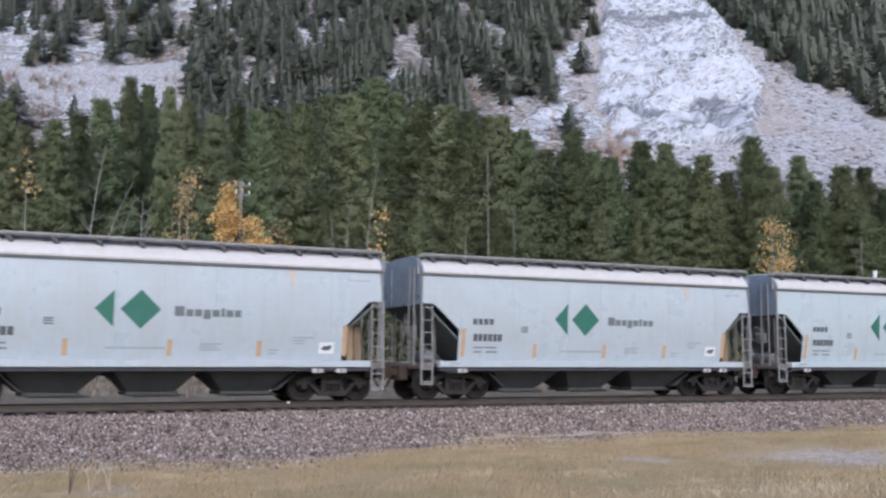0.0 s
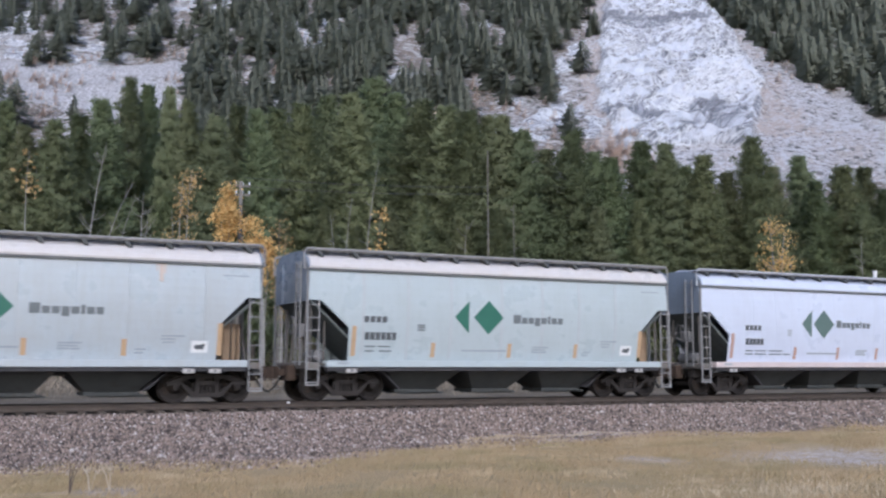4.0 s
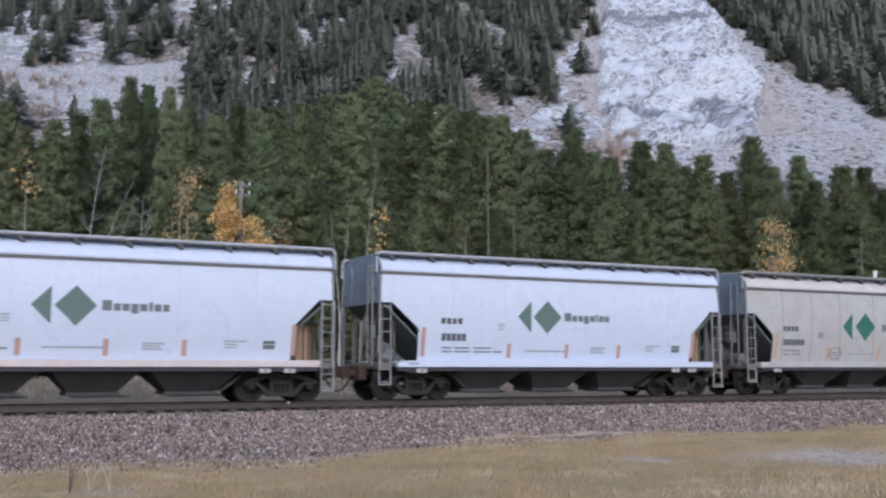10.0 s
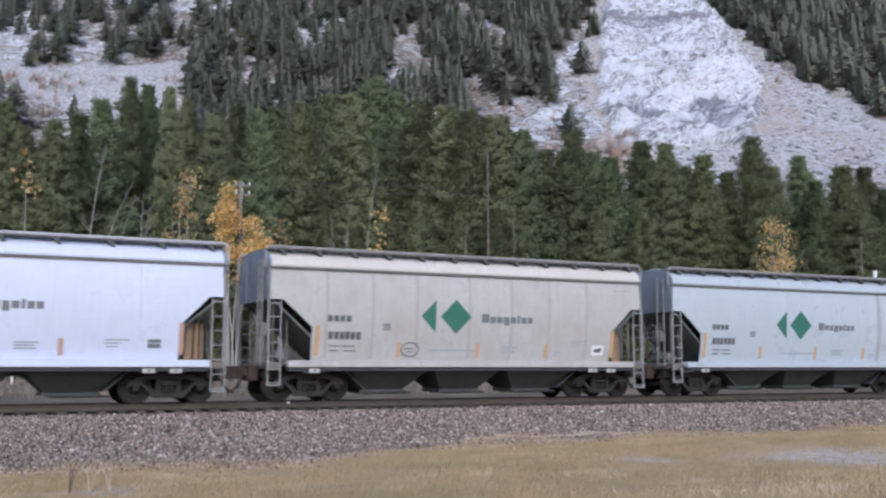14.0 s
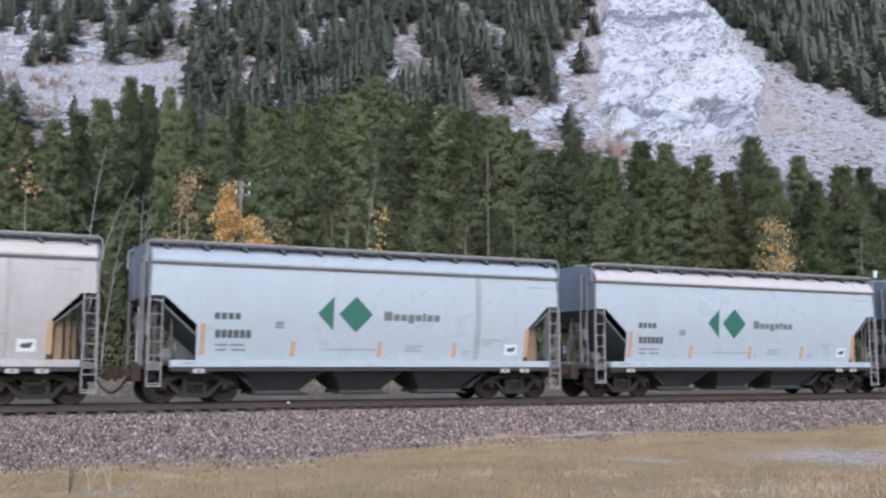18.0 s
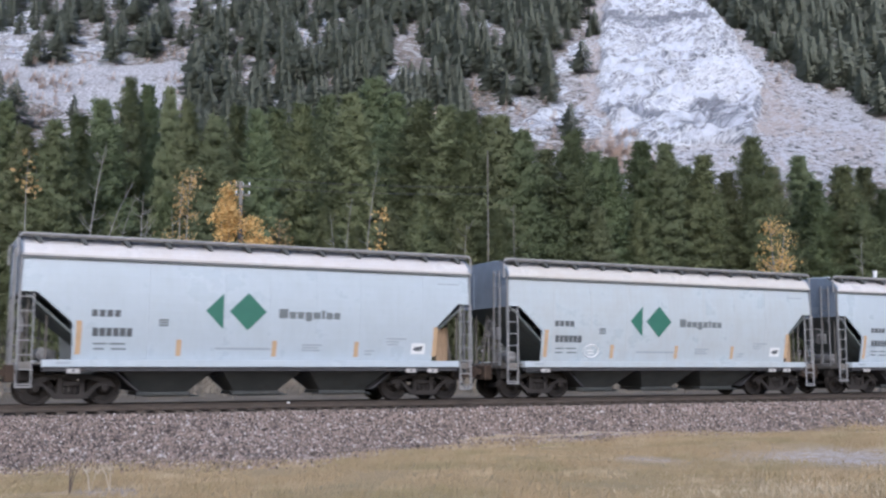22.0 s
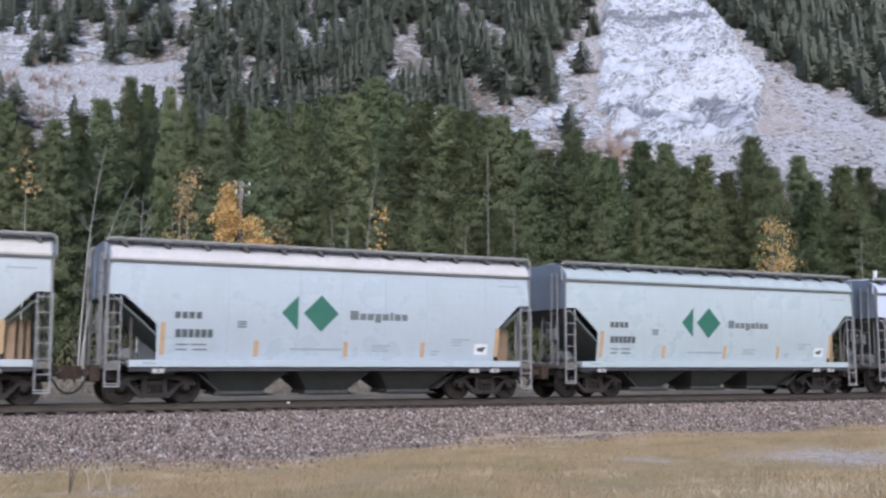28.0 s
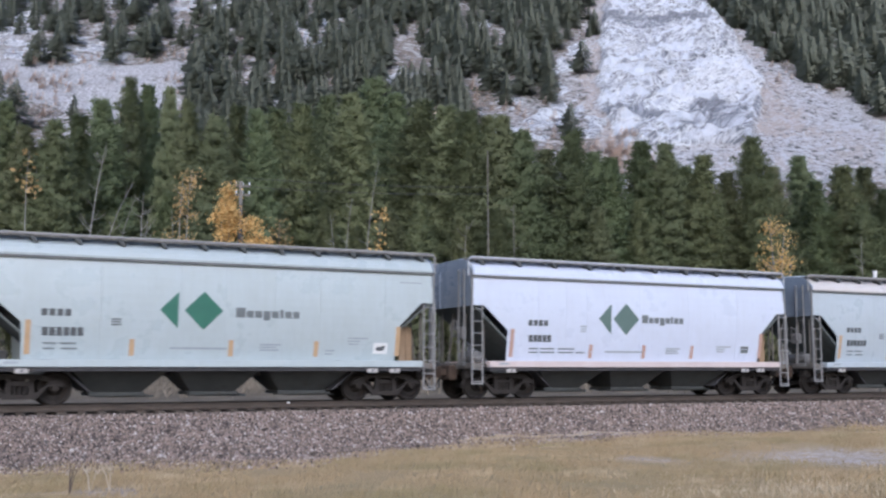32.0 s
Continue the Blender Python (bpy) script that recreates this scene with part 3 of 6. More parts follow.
def build_mountain():
    rs = np.concatenate([np.arange(-900, -225, 25), np.arange(-225, 20, 1.8), np.arange(20, 130, 0.9), np.arange(130, 190, 1.8), np.arange(190, 900, 25)])
    ds = np.concatenate([np.arange(150, 215, 5), np.arange(215, 430, 0.95), np.arange(430, 480, 2.5), np.arange(480, 1400, 25)])
    r, d = np.meshgrid(rs, ds, indexing="ij")
    big, small = fbm(r, d, 0.012, 4, 3.0), fbm(r, d, 0.09, 4, 7.0)
    z = base_slope(d) + big * 3.0 * smooth_step(180, 300, d) + small * 1.1
    wob_r, wob_d = r + 5 * fbm(r, d, 0.06, 2, 1.0), d + 5 * fbm(r, d, 0.06, 2, 2.0)
    face = blur(inside(r + (wob_r - r) * 0.4, d + (wob_d - d) * 0.6, FACE).astype(float), 2)
    scree = blur(inside(wob_r, wob_d, SCREE).astype(float), 2)
    shelf = blur(inside(r + (wob_r - r) * 0.5, d + (wob_d - d) * 0.25, LEDGE).astype(float), 1)
    scree = np.maximum(scree, shelf)
    crags = np.zeros_like(r)
    for poly in CRAGS:
        crags = np.maximum(crags, blur(inside(wob_r, wob_d, poly).astype(float), 3))
    gully = blur(inside(wob_r, wob_d, GULLY).astype(float), 5)
    for poly in (BANK, RIM):
        gully = np.maximum(gully, blur(inside(wob_r, wob_d, poly).astype(float), 2))
    beds = np.zeros_like(r)
    for poly in DARK_BEDS:
        beds = np.maximum(beds, blur(inside(r + (wob_r - r) * 0.6, d + (wob_d - d) * 0.6, poly).astype(float), 2))
    beds = beds - 0.8 * blur(inside(wob_r, wob_d, BRIGHT_BED).astype(float), 5)
    patchy = smooth_step(-0.16, 0.14, fbm(r, d, 0.085, 4, 11.0))
    slab = np.maximum(face, crags * patchy)
    # broken slabs: crumpled ledges that run slantwise across the face
    wr, wd = r + 6 * fbm(r, d, 0.03, 3, 31.0), d + 9 * fbm(r, d, 0.03, 3, 33.0)
    along, cross = wr * 0.9 + wd * 0.45, wd * 0.8 - wr * 0.35
    folds = np.abs(fbm(along * 0.6, cross, 0.050, 4, 5.0))
    ledges = np.abs(fbm(along, cross * 1.3, 0.14, 4, 9.0))
    chips = np.abs(fbm(along, cross, 0.42, 3, 13.0))
    crumple = 4.2 * folds + 2.2 * ledges + 0.8 * chips
    rocky = np.maximum(face, crags * patchy * 0.4)
    push = rocky * crumple + scree * (0.5 * chips + 0.35 * ledges) + 1.0 * face
    hollow = np.clip((blur(push, 8) - push) * 0.7 - 0.03, 0, 1) * np.clip(rocky + 0.6 * scree, 0, 1)
    line_a = 1 - np.abs(fbm(along * 0.55, cross, 0.055, 3, 41.0)) * 2.6
    line_b = 1 - np.abs(fbm(along * 0.7 + cross * 0.5, cross * 0.8 - along * 0.3, 0.12, 3, 43.0)) * 2.2
    lines = np.maximum(smooth_step(0.62, 0.95, line_a), 0.8 * smooth_step(0.62, 0.95, line_b))
    hollow = np.clip(0.55 * hollow + lines * face * 0.8 + 0.36 * shelf, 0, 1)
    grey = np.clip((push - blur(push, 8)) * 0.9, 0, 1)
    z = z + push * 0.75
    d = d - push * 0.66
    x, y = m2w(r, d)
    n, m = r.shape
    idx = np.arange(n * m).reshape(n, m)
    faces = np.stack([idx[:-1, :-1], idx[1:, :-1], idx[1:, 1:], idx[:-1, 1:]], -1).reshape(-1, 4)
    me = quick_mesh("mountain", np.stack([x, y, z], -1).reshape(-1, 3).tolist(), faces.tolist(), False)
    for nm, arr in (("slab", slab), ("scree", np.maximum(scree, crags * 0.55)), ("snow", hollow), ("edge", grey), ("beds", beds), ("bed_along", along), ("bed_cross", cross), ("tan", np.clip((r > 0) * (1 - face) * 0.8 + 0.9 * gully, 0, 1.5))):
        a = me.attributes.new(nm, "FLOAT", "POINT")
        a.data.foreach_set("value", arr.reshape(-1).astype(np.float32))
    tagged(part("mountain", me, MOUNTAIN), "steep forested mountainside with a pale bare rock face and scree", "mountain", kind="structure")
    return rs, ds, z


MRS, MDS, MZ = build_mountain()


def mountain_z(r, d):
    i = np.clip(np.searchsorted(MRS, r), 1, len(MRS) - 1)
    j = np.clip(np.searchsorted(MDS, d), 1, len(MDS) - 1)
    return MZ[i, j]


# ================= trees on the mountain =================
def spike_tree(seed, tiers=26, per=12):
    """A slim spruce of loose drooping sprays, one metre tall, and its outward normals."""
    g = np.random.RandomState(seed)
    tris, out = [], []
    for k in range(tiers):
        h = 0.06 + 0.90 * k / tiers
        rad = ((0.15 + 0.035 * (seed % 3)) * (1 - k / tiers) ** 0.85 + 0.010) * g.uniform(0.70, 1.22)
        for j in range(per):
            a = (j + g.rand()) * math.tau / per
            l = rad * g.uniform(0.45, 1.2) * (1.0 + 0.5 * noise.noise(Vector((math.cos(a), math.sin(a), h * 5.0 + seed * 7.0))))
            hh = h + g.uniform(-0.035, 0.035)
            w = g.uniform(0.14, 0.34)
            c, s = math.cos(a), math.sin(a)
            p0 = (0.015 * c, 0.015 * s, hh + g.uniform(0.03, 0.09))
            p1 = (l * math.cos(a - w), l * math.sin(a - w), hh - 0.03 * g.rand())
            p2 = (l * 1.1 * math.cos(a + w * 0.4), l * 1.1 * math.sin(a + w * 0.4), hh + 0.03 * g.rand())
            tris.append((p0, p1, p2))
            n = np.array([c, s, 0.42]) + g.normal(0, 0.17, 3)
            out += [n, n, n]
    for e in ((0.012, 0), (0, 0.012)):
        tris.append(((-e[0], -e[1], 0), (e[0], e[1], 0), (0, 0, 1.0)))
        out += [np.array([0.3, -0.8, 0.4])] * 3
    return facing(tris, out), np.array(out)


def mountain_woods():
    g = np.random.RandomState(5)
    shapes = [spike_tree(s) for s in range(9)]
    n = 14500
    r, d = g.uniform(-215, 180, n), g.uniform(212, 470, n)
    keep = np.ones(n, bool)
    open_ground = np.zeros(n, bool)
    for poly, left in ((FACE, 0.0), (SCREE, 0.0), (LEDGE, 0.03), (BANK, 0.12), (RIM, 0.0), (CRAG_LOW, 0.07), (CRAG_LEFT, 0.22), (CRAG_TOP, 0.25), (SNOW_TOP, 0.10), (MID_A, 0.16), (MID_B, 0.2), (MID_C, 0.12), (MID_D, 0.3), (ROCK_R, 0.25)):
        ins = inside(r + 2.5 * np.sin(d * 0.31), d + 3.0 * np.sin(r * 0.27), poly)
        open_ground |= ins
        keep &= ~ins | (g.rand(n) < left * 0.4)
    keep &= ~((r > -165) & (r < -72) & (d < 300) & (g.rand(n) < 0.84))
    keep &= ~((r > 8) & (r < 130) & (d < 264))
    clump = np.array([noise.fractal(Vector((a * 0.035, b * 0.05, 20.0)), 0.9, 2.0, 3) for a, b in zip(r, d)])
    keep &= (clump > -0.16) | (g.rand(n) < 0.25) | ((r > 60) & (d > 290))
    dense = np.where((r > 60) & (d > 290), 0.40, 0.18) + 0.05 * (d < 260) + 0.08 * ((r > -55) & (r < 60) & (d > 300)) + 0.12 * ((r > -75) & (r < 12) & (d < 300))
    keep &= g.rand(n) < np.where(open_ground, 1.0, dense)
    r, d = r[keep], d[keep]
    groups = {}
    for i in range(len(r)):
        groups.setdefault((int(r[i] > -60) + int(r[i] > 45), int(d[i] > 320)), []).append(i)
    for ids in groups.values():
        out, outward = [], []
        for i in ids:
            h = 5.0 + 10.5 * g.beta(2.0, 1.6)
            a = g.uniform(0, math.tau)
            k = h * g.uniform(1.15, 1.75)
            c, s = math.cos(a) * k, math.sin(a) * k
            t, nv = shapes[g.randint(9)]
            ca, sa_ = math.cos(a), math.sin(a)
            outward.append(np.stack([nv[:, 0] * ca - nv[:, 1] * sa_, nv[:, 0] * sa_ + nv[:, 1] * ca, nv[:, 2]], -1))
            x, y = m2w(r[i], d[i])
            q = np.empty_like(t)
            q[..., 0] = t[..., 0] * c - t[..., 1] * s + x
            q[..., 1] = t[..., 0] * s + t[..., 1] * c + y
            q[..., 2] = t[..., 2] * h + mountain_z(r[i], d[i]) - 0.4
            out.append(q)
        tagged(part("mountain_forest", soft_normals(tri_mesh("mountain_forest", np.concatenate(out)), np.concatenate(outward)), SPRUCE),
               "dark green spruce forest scattered over the steep slope", "forest", kind="stuff")


mountain_woods()


def mountain_brush():
    """Leafless rust and tan brush at the foot of the face, along the ledge and under the woods."""
    g = np.random.RandomState(8)
    t, nv = spike_tree(77, 9, 7)
    out, outward = [], []
    for r0, r1, d0, d1, n in ((34, 50, 240, 262, 90), (-150, -108, 268, 312, 130), (-160, -80, 329, 336, 34), (100, 125, 300, 345, 40), (-60, 10, 270, 330, 60), (6, 36, 255, 300, 30), (-140, 10, 300, 400, 150)):
        for k in range(n):
            r, d = g.uniform(r0, r1), g.uniform(d0, d1)
            h = g.uniform(1.6, 4.5) if d < 325 else g.uniform(1.0, 2.5)
            x, y = m2w(r, d)
            out.append(t * np.array([h * 1.5, h * 1.5, h]) + np.array([x, y, mountain_z(r, d) - 0.2]))
            outward.append(nv)
    tagged(part("mountain_brush", soft_normals(tri_mesh("mountain_brush", np.concatenate(out)), np.concatenate(outward)), BRUSH),
           "leafless pinkish-tan brush on the rocky slope", "brush", kind="stuff")


mountain_brush()


# ================= pine forest behind the track =================
def pine_crown(seed, base=0.16, spread=2.1):
    """Foliage of a lodgepole pine 18 m tall: whorls of branches, each ending in tufted pads of needle sprays."""
    g = np.random.RandomState(seed)
    H = 18.0
    tris, out = [], []
    z = H * base
    while z < H - 0.15:
        f = z / H
        reach = spread * (min(1.0, (1 - f) / 0.62) ** 0.85 * min(1.0, 0.62 + (f - base) * 2.2) + 0.05)
        n = g.randint(5, 8) if f < 0.9 else 4
        turn = g.uniform(0, math.tau)
        for k in range(n):
            a = turn + (k + g.uniform(-0.35, 0.35)) * math.tau / n
            L = reach * g.uniform(0.62, 1.12) * (0.92 + 0.55 * noise.noise(Vector((math.cos(a) * 1.2, math.sin(a) * 1.2, z * 0.30 + seed * 3.0))))
            way = np.array([math.cos(a), math.sin(a), g.uniform(-0.18, 0.12) + 0.75 * max(0.0, f - 0.35)])
            side = np.array([-way[1], way[0], 0.0])
            for t in ((1.0, 0.72, 0.42) if L > 0.9 else (1.0, 0.5)):
                size = (0.30 + 0.17 * L) * g.uniform(0.8, 1.25)
                c = np.array([0, 0, z]) + way * L * t + side * g.normal(0, 0.22) * L * t + np.array([0, 0, 0.10 * L * t * t + g.normal(0, 0.07)])
                m = int(22 + 62 * size)
                q = g.normal(0, 1, (m, 3))
                q /= np.linalg.norm(q, axis=1, keepdims=True)
                q *= g.uniform(0.35, 1.0, (m, 1)) ** 0.6
                off = (q[:, :1] * way * 1.15 + q[:, 1:2] * side * 0.95 + q[:, 2:] * np.array([0, 0, 0.55])) * size
                nrm = q * 0.75 + np.array([way[0] * 0.55, way[1] * 0.55, 0.45]) + g.normal(0, 0.10, (m, 3))
                nrm /= np.linalg.norm(nrm, axis=1, keepdims=True)
                v = way * 0.5 + q * 0.6 + np.array([0, 0, 0.35]) + g.normal(0, 0.45, (m, 3))
                v -= nrm * (v * nrm).sum(1, keepdims=True) * 0.8
                v *= g.uniform(0.20, 0.40, (m, 1)) / (np.linalg.norm(v, axis=1, keepdims=True) + 1e-6)
                w = np.cross(v, nrm)
                w *= g.uniform(0.030, 0.060, (m, 1)) / (np.linalg.norm(w, axis=1, keepdims=True) + 1e-6)
                p = c + off
                tris.append(np.stack([p - w, p + w, p + v], 1))
                out.append(np.repeat(nrm, 3, axis=0))
        z += g.uniform(0.34, 0.52) * (1.0 if f < 0.8 else 0.7)
    out = np.concatenate(out)
    return facing(np.concatenate(tris), out), out


def pine_trunk(bm, seed, base):
    g = np.random.RandomState(seed + 50)
    bend = g.normal(0, 0.12, 2)
    pts = [(bend[0] * (k / 6) ** 2, bend[1] * (k / 6) ** 2, 18.0 * k / 6 - 0.3 * (k == 0)) for k in range(7)]
    tube(bm, pts, [0.17, 0.145, 0.125, 0.10, 0.07, 0.045, 0.012], 7)
    for k in range(26):
        f = base * 0.5 + (0.9 - base * 0.5) * (k + g.rand()) / 26
        a = g.uniform(0, math.tau)
        L = 1.5 * (1 - f) ** 0.6 * g.uniform(0.5, 1.1)
        z = 18 * f
        tube(bm, [(0, 0, z), (L * math.cos(a), L * math.sin(a), z + 0.3 * L)], [0.035, 0.008], 3, False)


PINE_KINDS = []
for k, (b, s) in enumerate(((0.10, 2.0), (0.16, 1.8), (0.06, 2.3), (0.20, 1.7), (0.12, 2.1), (0.05, 2.4), (0.26, 1.8))):
    sprays, outward = pine_crown(100 + k, b, s)
    crown = soft_normals(tri_mesh("pine_crown", sprays), outward)
    PINE_KINDS.append((crown, shared("pine_trunk_%d" % k, pine_trunk, k, b)))


def pine(x, y, h, kind, turn, wide=1.0):
    tree = new("pine_tree")
    tree.empty_display_size = 0.5
    z = float(ground_z(x, y)) - 0.05
    tree.matrix_basis = Matrix.LocRotScale((x, y, z), Euler((0, 0, turn)), (wide * h / 18, wide * h / 18, h / 18))
    part("trunk", PINE_KINDS[kind][1], BARK, tree)
    part("crown", PINE_KINDS[kind][0], PINE, tree)
    tagged(tree, "tall dense dark green lodgepole pine behind the railway", "tree", group="pine forest behind the railway")
    return tree


PINES_A = [(4.4, 36, 15.6), (5.5, 35, 14.1), (7.0, 34, 14.6), (8.8, 37, 15.6), (10.6, 40, 17.3), (13.1, 44, 19.8), (14.9, 47, 20.1), (15.0, 40, 18.5), (15.4, 36, 16.9), (16.9, 35, 16.1),
           (20.3, 42, 19.1), (20.0, 36, 17.0), (24.2, 45, 19.7), (24.2, 39, 19.0), (29.4, 48, 21.8), (29.8, 44, 21.3), (37.6, 58, 26.8), (36.4, 50, 23.5), (36.0, 44, 21.6), (37.3, 42, 20.9)]
PINES_B = [(38.2, 40, 20.2), (42.1, 44, 20.8), (40.1, 38, 19.7), (41.3, 37, 18.7), (45.3, 40, 17.9), (45.2, 36, 18.9), (48.6, 38, 17.7), (48.1, 35, 16.8), (52.6, 37, 18.7), (54.3, 36, 18.6), (57.9, 38, 17.5),
           (57.3, 35, 17.9), (60.7, 36, 16.9), (62.7, 35, 19.9), (66.8, 37, 19.5), (72.0, 39, 21.1), (70.8, 36, 18.4), (74.3, 36, 20.3), (79.3, 38, 20.8), (78.2, 35, 18.3), (82.5, 36, 20.4)]
g_rand = random.Random(11)
for i, (x, y, h) in enumerate(PINES_A + PINES_B):
    pine(x, y, h - (2.0 if x > 65 else 0.4 if x > 20 else -0.3), i % len(PINE_KINDS), g_rand.uniform(0, 6.28), g_rand.uniform(1.1, 1.4) * (0.62 if 12 < x < 16 else 0.85 if x < 24 else 1.0))
# lower trees between and behind the tall ones
placed = [(x, y) for x, y, h in PINES_A + PINES_B]
tries = 0
while len(placed) < 118 and tries < 6000:
    tries += 1
    y = g_rand.uniform(33, 60)
    x = g_rand.uniform(1 + (y - 33) * 0.05, 84 + (y - 35) * 1.1)
    if min((x - a) ** 2 + (y - b) ** 2 for a, b in placed) < 4.6:
        continue
    placed.append((x, y))
    limit = 12.2 + 0.062 * x + 0.16 * (y - 35)
    pine(x, y, limit * g_rand.uniform(0.66, 0.92), g_rand.randrange(len(PINE_KINDS)), g_rand.uniform(0, 6.28), g_rand.uniform(1.0, 1.35))


# ================= aspens, shrubs and weeds =================
def stem_path(g, h, lean, wob, n=7):
    pts = []
    for k in range(n):
        f = k / (n - 1)
        pts.append((lean[0] * f * f + wob * math.sin(f * 5 + g.uniform(0, 1)) * f, lean[1] * f, h * f - (0.15 if k == 0 else 0)))
    return pts


def bare_aspen(name, x, y, h, seed, stems, r0, label, leaf=None, leaves=0, leaf_band=(0.4, 1.0), crown_r=1.2, size=(0.10, 0.2)):
    """Pale stems with thin forking twigs; optional clusters of leaves round the twigs."""
    g = random.Random(seed)
    tree = new(name)
    tree.matrix_basis = pose(x, y, float(ground_z(x, y)) - 0.03)
    tips = []
    for k, (lx, hf) in enumerate(stems):
        bm = bmesh.new()
        hh = h * hf
        pts = stem_path(g, hh, (lx, g.uniform(-0.3, 0.3)), 0.10)
        pts = [(p[0] + 0.12 * k, p[1], p[2]) for p in pts]
        tube(bm, pts, [r0 * (1 - 0.86 * i / 6) for i in range(7)], 6)
        for t in range(int(16 * hf)):
            f = g.uniform(0.35, 0.97)
            i = min(5, int(f * 6))
            p = Vector(pts[i]).lerp(Vector(pts[i + 1]), f * 6 - i)
            a, L = g.uniform(0, math.tau), (1 - f * 0.6) * crown_r * g.uniform(0.5, 1.1)
            e = p + Vector((math.cos(a) * L, math.sin(a) * L, L * g.uniform(0.5, 1.2)))
            mid = p.lerp(e, 0.5) + Vector((0, 0, -0.12 * L))
            tube(bm, [p, mid, e], [r0 * 0.28, r0 * 0.18, 0.006], 4, False)
            tips += [(p, mid, e, f)]
        part("trunk", bm, ASPENBARK, tree)
    if leaves:
        rs = np.random.RandomState(seed)
        tris = []
        pool = [q for q in tips if leaf_band[0] <= q[3] <= leaf_band[1]] or tips
        for k in range(leaves):
            p, mid, e, f = pool[rs.randint(len(pool))]
            t = rs.uniform(0.2, 1.1)
            c = np.array(p.lerp(e, t)) + rs.normal(0, 0.24, 3)
            v, w = rs.normal(0, 1, 3), rs.normal(0, 1, 3)
            v *= rs.uniform(*size) / np.linalg.norm(v)
            w = np.cross(v, w)
            w *= rs.uniform(*size) * 0.6 / (np.linalg.norm(w) + 1e-6)
            tris += [(c - w, c + w, c + v), (c - w, c - v, c + w)]
        part("crown", tri_mesh("crown", np.array(tris)), leaf, tree)
    return tagged(tree, label, "tree")


BARE = "slender bare pale-barked aspen before the pines"
bare_aspen("bare_aspen", 4.9, 26, 11.7, 1, [(0.1, 1.0)], 0.055, BARE + " with a few tan leaves", DRYLEAF, 50, (0.7, 1.0), 0.7)
bare_aspen("bare_aspen", 7.5, 24, 12.2, 2, [(1.1, 1.0), (2.3, 0.84), (0.3, 0.6)], 0.06, "tall forked white-barked bare aspen before the pines")
bare_aspen("bare_aspen", 8.6, 24, 9.6, 12, [(1.5, 1.0)], 0.05, BARE + ", bent sideways")
bare_aspen("bare_aspen", 10.3, 24, 9.7, 3, [(0.15, 1.0), (0.35, 0.9)], 0.05, BARE + " with twin stems")
bare_aspen("aspen_tree", 12.7, 26, 11.4, 4, [(0.2, 0.95), (-0.4, 0.8), (0.5, 1.0)], 0.055, "thin aspen with a few remaining tan and yellow leaves", DRYLEAF, 480, (0.6, 1.0), 1.0, (0.06, 0.13))
bare_aspen("golden_aspen", 15.0, 24, 10.7, 5, [(0.1, 1.0), (-0.5, 0.84), (0.7, 0.80), (-1.0, 0.70), (1.2, 0.70)], 0.06, "bushy golden-yellow autumn aspen in full leaf behind the railway", YELLOWLEAF, 5200, (0.68, 1.0), 0.72, (0.05, 0.115))
bare_aspen("golden_aspen", 16.5, 23, 8.6, 6, [(0.0, 1.0), (0.4, 0.9), (-0.4, 0.8)], 0.045, "small golden-yellow autumn aspen in full leaf", YELLOWLEAF, 2000, (0.74, 1.0), 0.85, (0.05, 0.11))
bare_aspen("aspen_tree", 17.5, 23, 8.7, 7, [(0.0, 1.0), (0.3, 0.9), (-0.3, 0.7)], 0.04, "small aspen with faded tan leaves", DRYLEAF, 900, (0.5, 1.0), 0.7, (0.05, 0.10))
bare_aspen("bare_aspen", 21.3, 24, 10.3, 8, [(0.8, 1.0), (-0.6, 0.9)], 0.05, "forked pale-barked bare aspen before the pines")
bare_aspen("bare_aspen", 23.0, 25, 12.8, 9, [(1.2, 1.0)], 0.058, "tall leaning white-barked bare aspen before the pines")
bare_aspen("golden_aspen", 23.7, 24, 9.6, 10, [(0.2, 1.0), (0.0, 0.8)], 0.04, "sparse sapling aspen with golden-yellow leaves", YELLOWLEAF, 190, (0.6, 1.0), 0.6, (0.08, 0.16))
bare_aspen("bare_aspen", 29.2, 24, 9.3, 11, [(0.3, 1.0)], 0.05, BARE)
bare_aspen("bare_aspen", 36.9, 31, 11.6, 14, [(-0.1, 1.0)], 0.06, BARE)
bare_aspen("golden_aspen", 54.2, 24, 11.4, 15, [(-0.2, 1.0), (0.9, 0.9), (-0.8, 0.7), (1.2, 0.75)], 0.085, "half-bare golden aspen with thin yellow foliage", YELLOWLEAF, 1500, (0.35, 1.0), 1.8, (0.06, 0.13))
bare_aspen("bare_aspen", 64.9, 26, 10.7, 16, [(0.0, 1.0)], 0.06, BARE)


def shrub_mesh(seed):
    rs = np.random.RandomState(seed)
    tris = []
    for k in range(900):
        a, r = rs.uniform(0, math.tau), 1.1 * math.sqrt(rs.rand())
        z = rs.uniform(0.05, 1.9) * (1.15 - 0.6 * r)
        c = np.array([r * math.cos(a), r * math.sin(a), z])
        v = rs.normal(0, 1, 3) + np.array([0, 0, 0.8])
        v *= rs.uniform(0.10, 0.24) / np.linalg.norm(v)
        w = np.cross(v, rs.normal(0, 1, 3))
        w *= rs.uniform(0.03, 0.08) / (np.linalg.norm(w) + 1e-6)
        tris.append((c - w, c + w, c + v))
    tris = np.array(tris)
    out = tris.reshape(-1, 3) + np.array([0, 0, 0.3])
    return soft_normals(tri_mesh("shrub_leaves", facing(tris, out)), out)


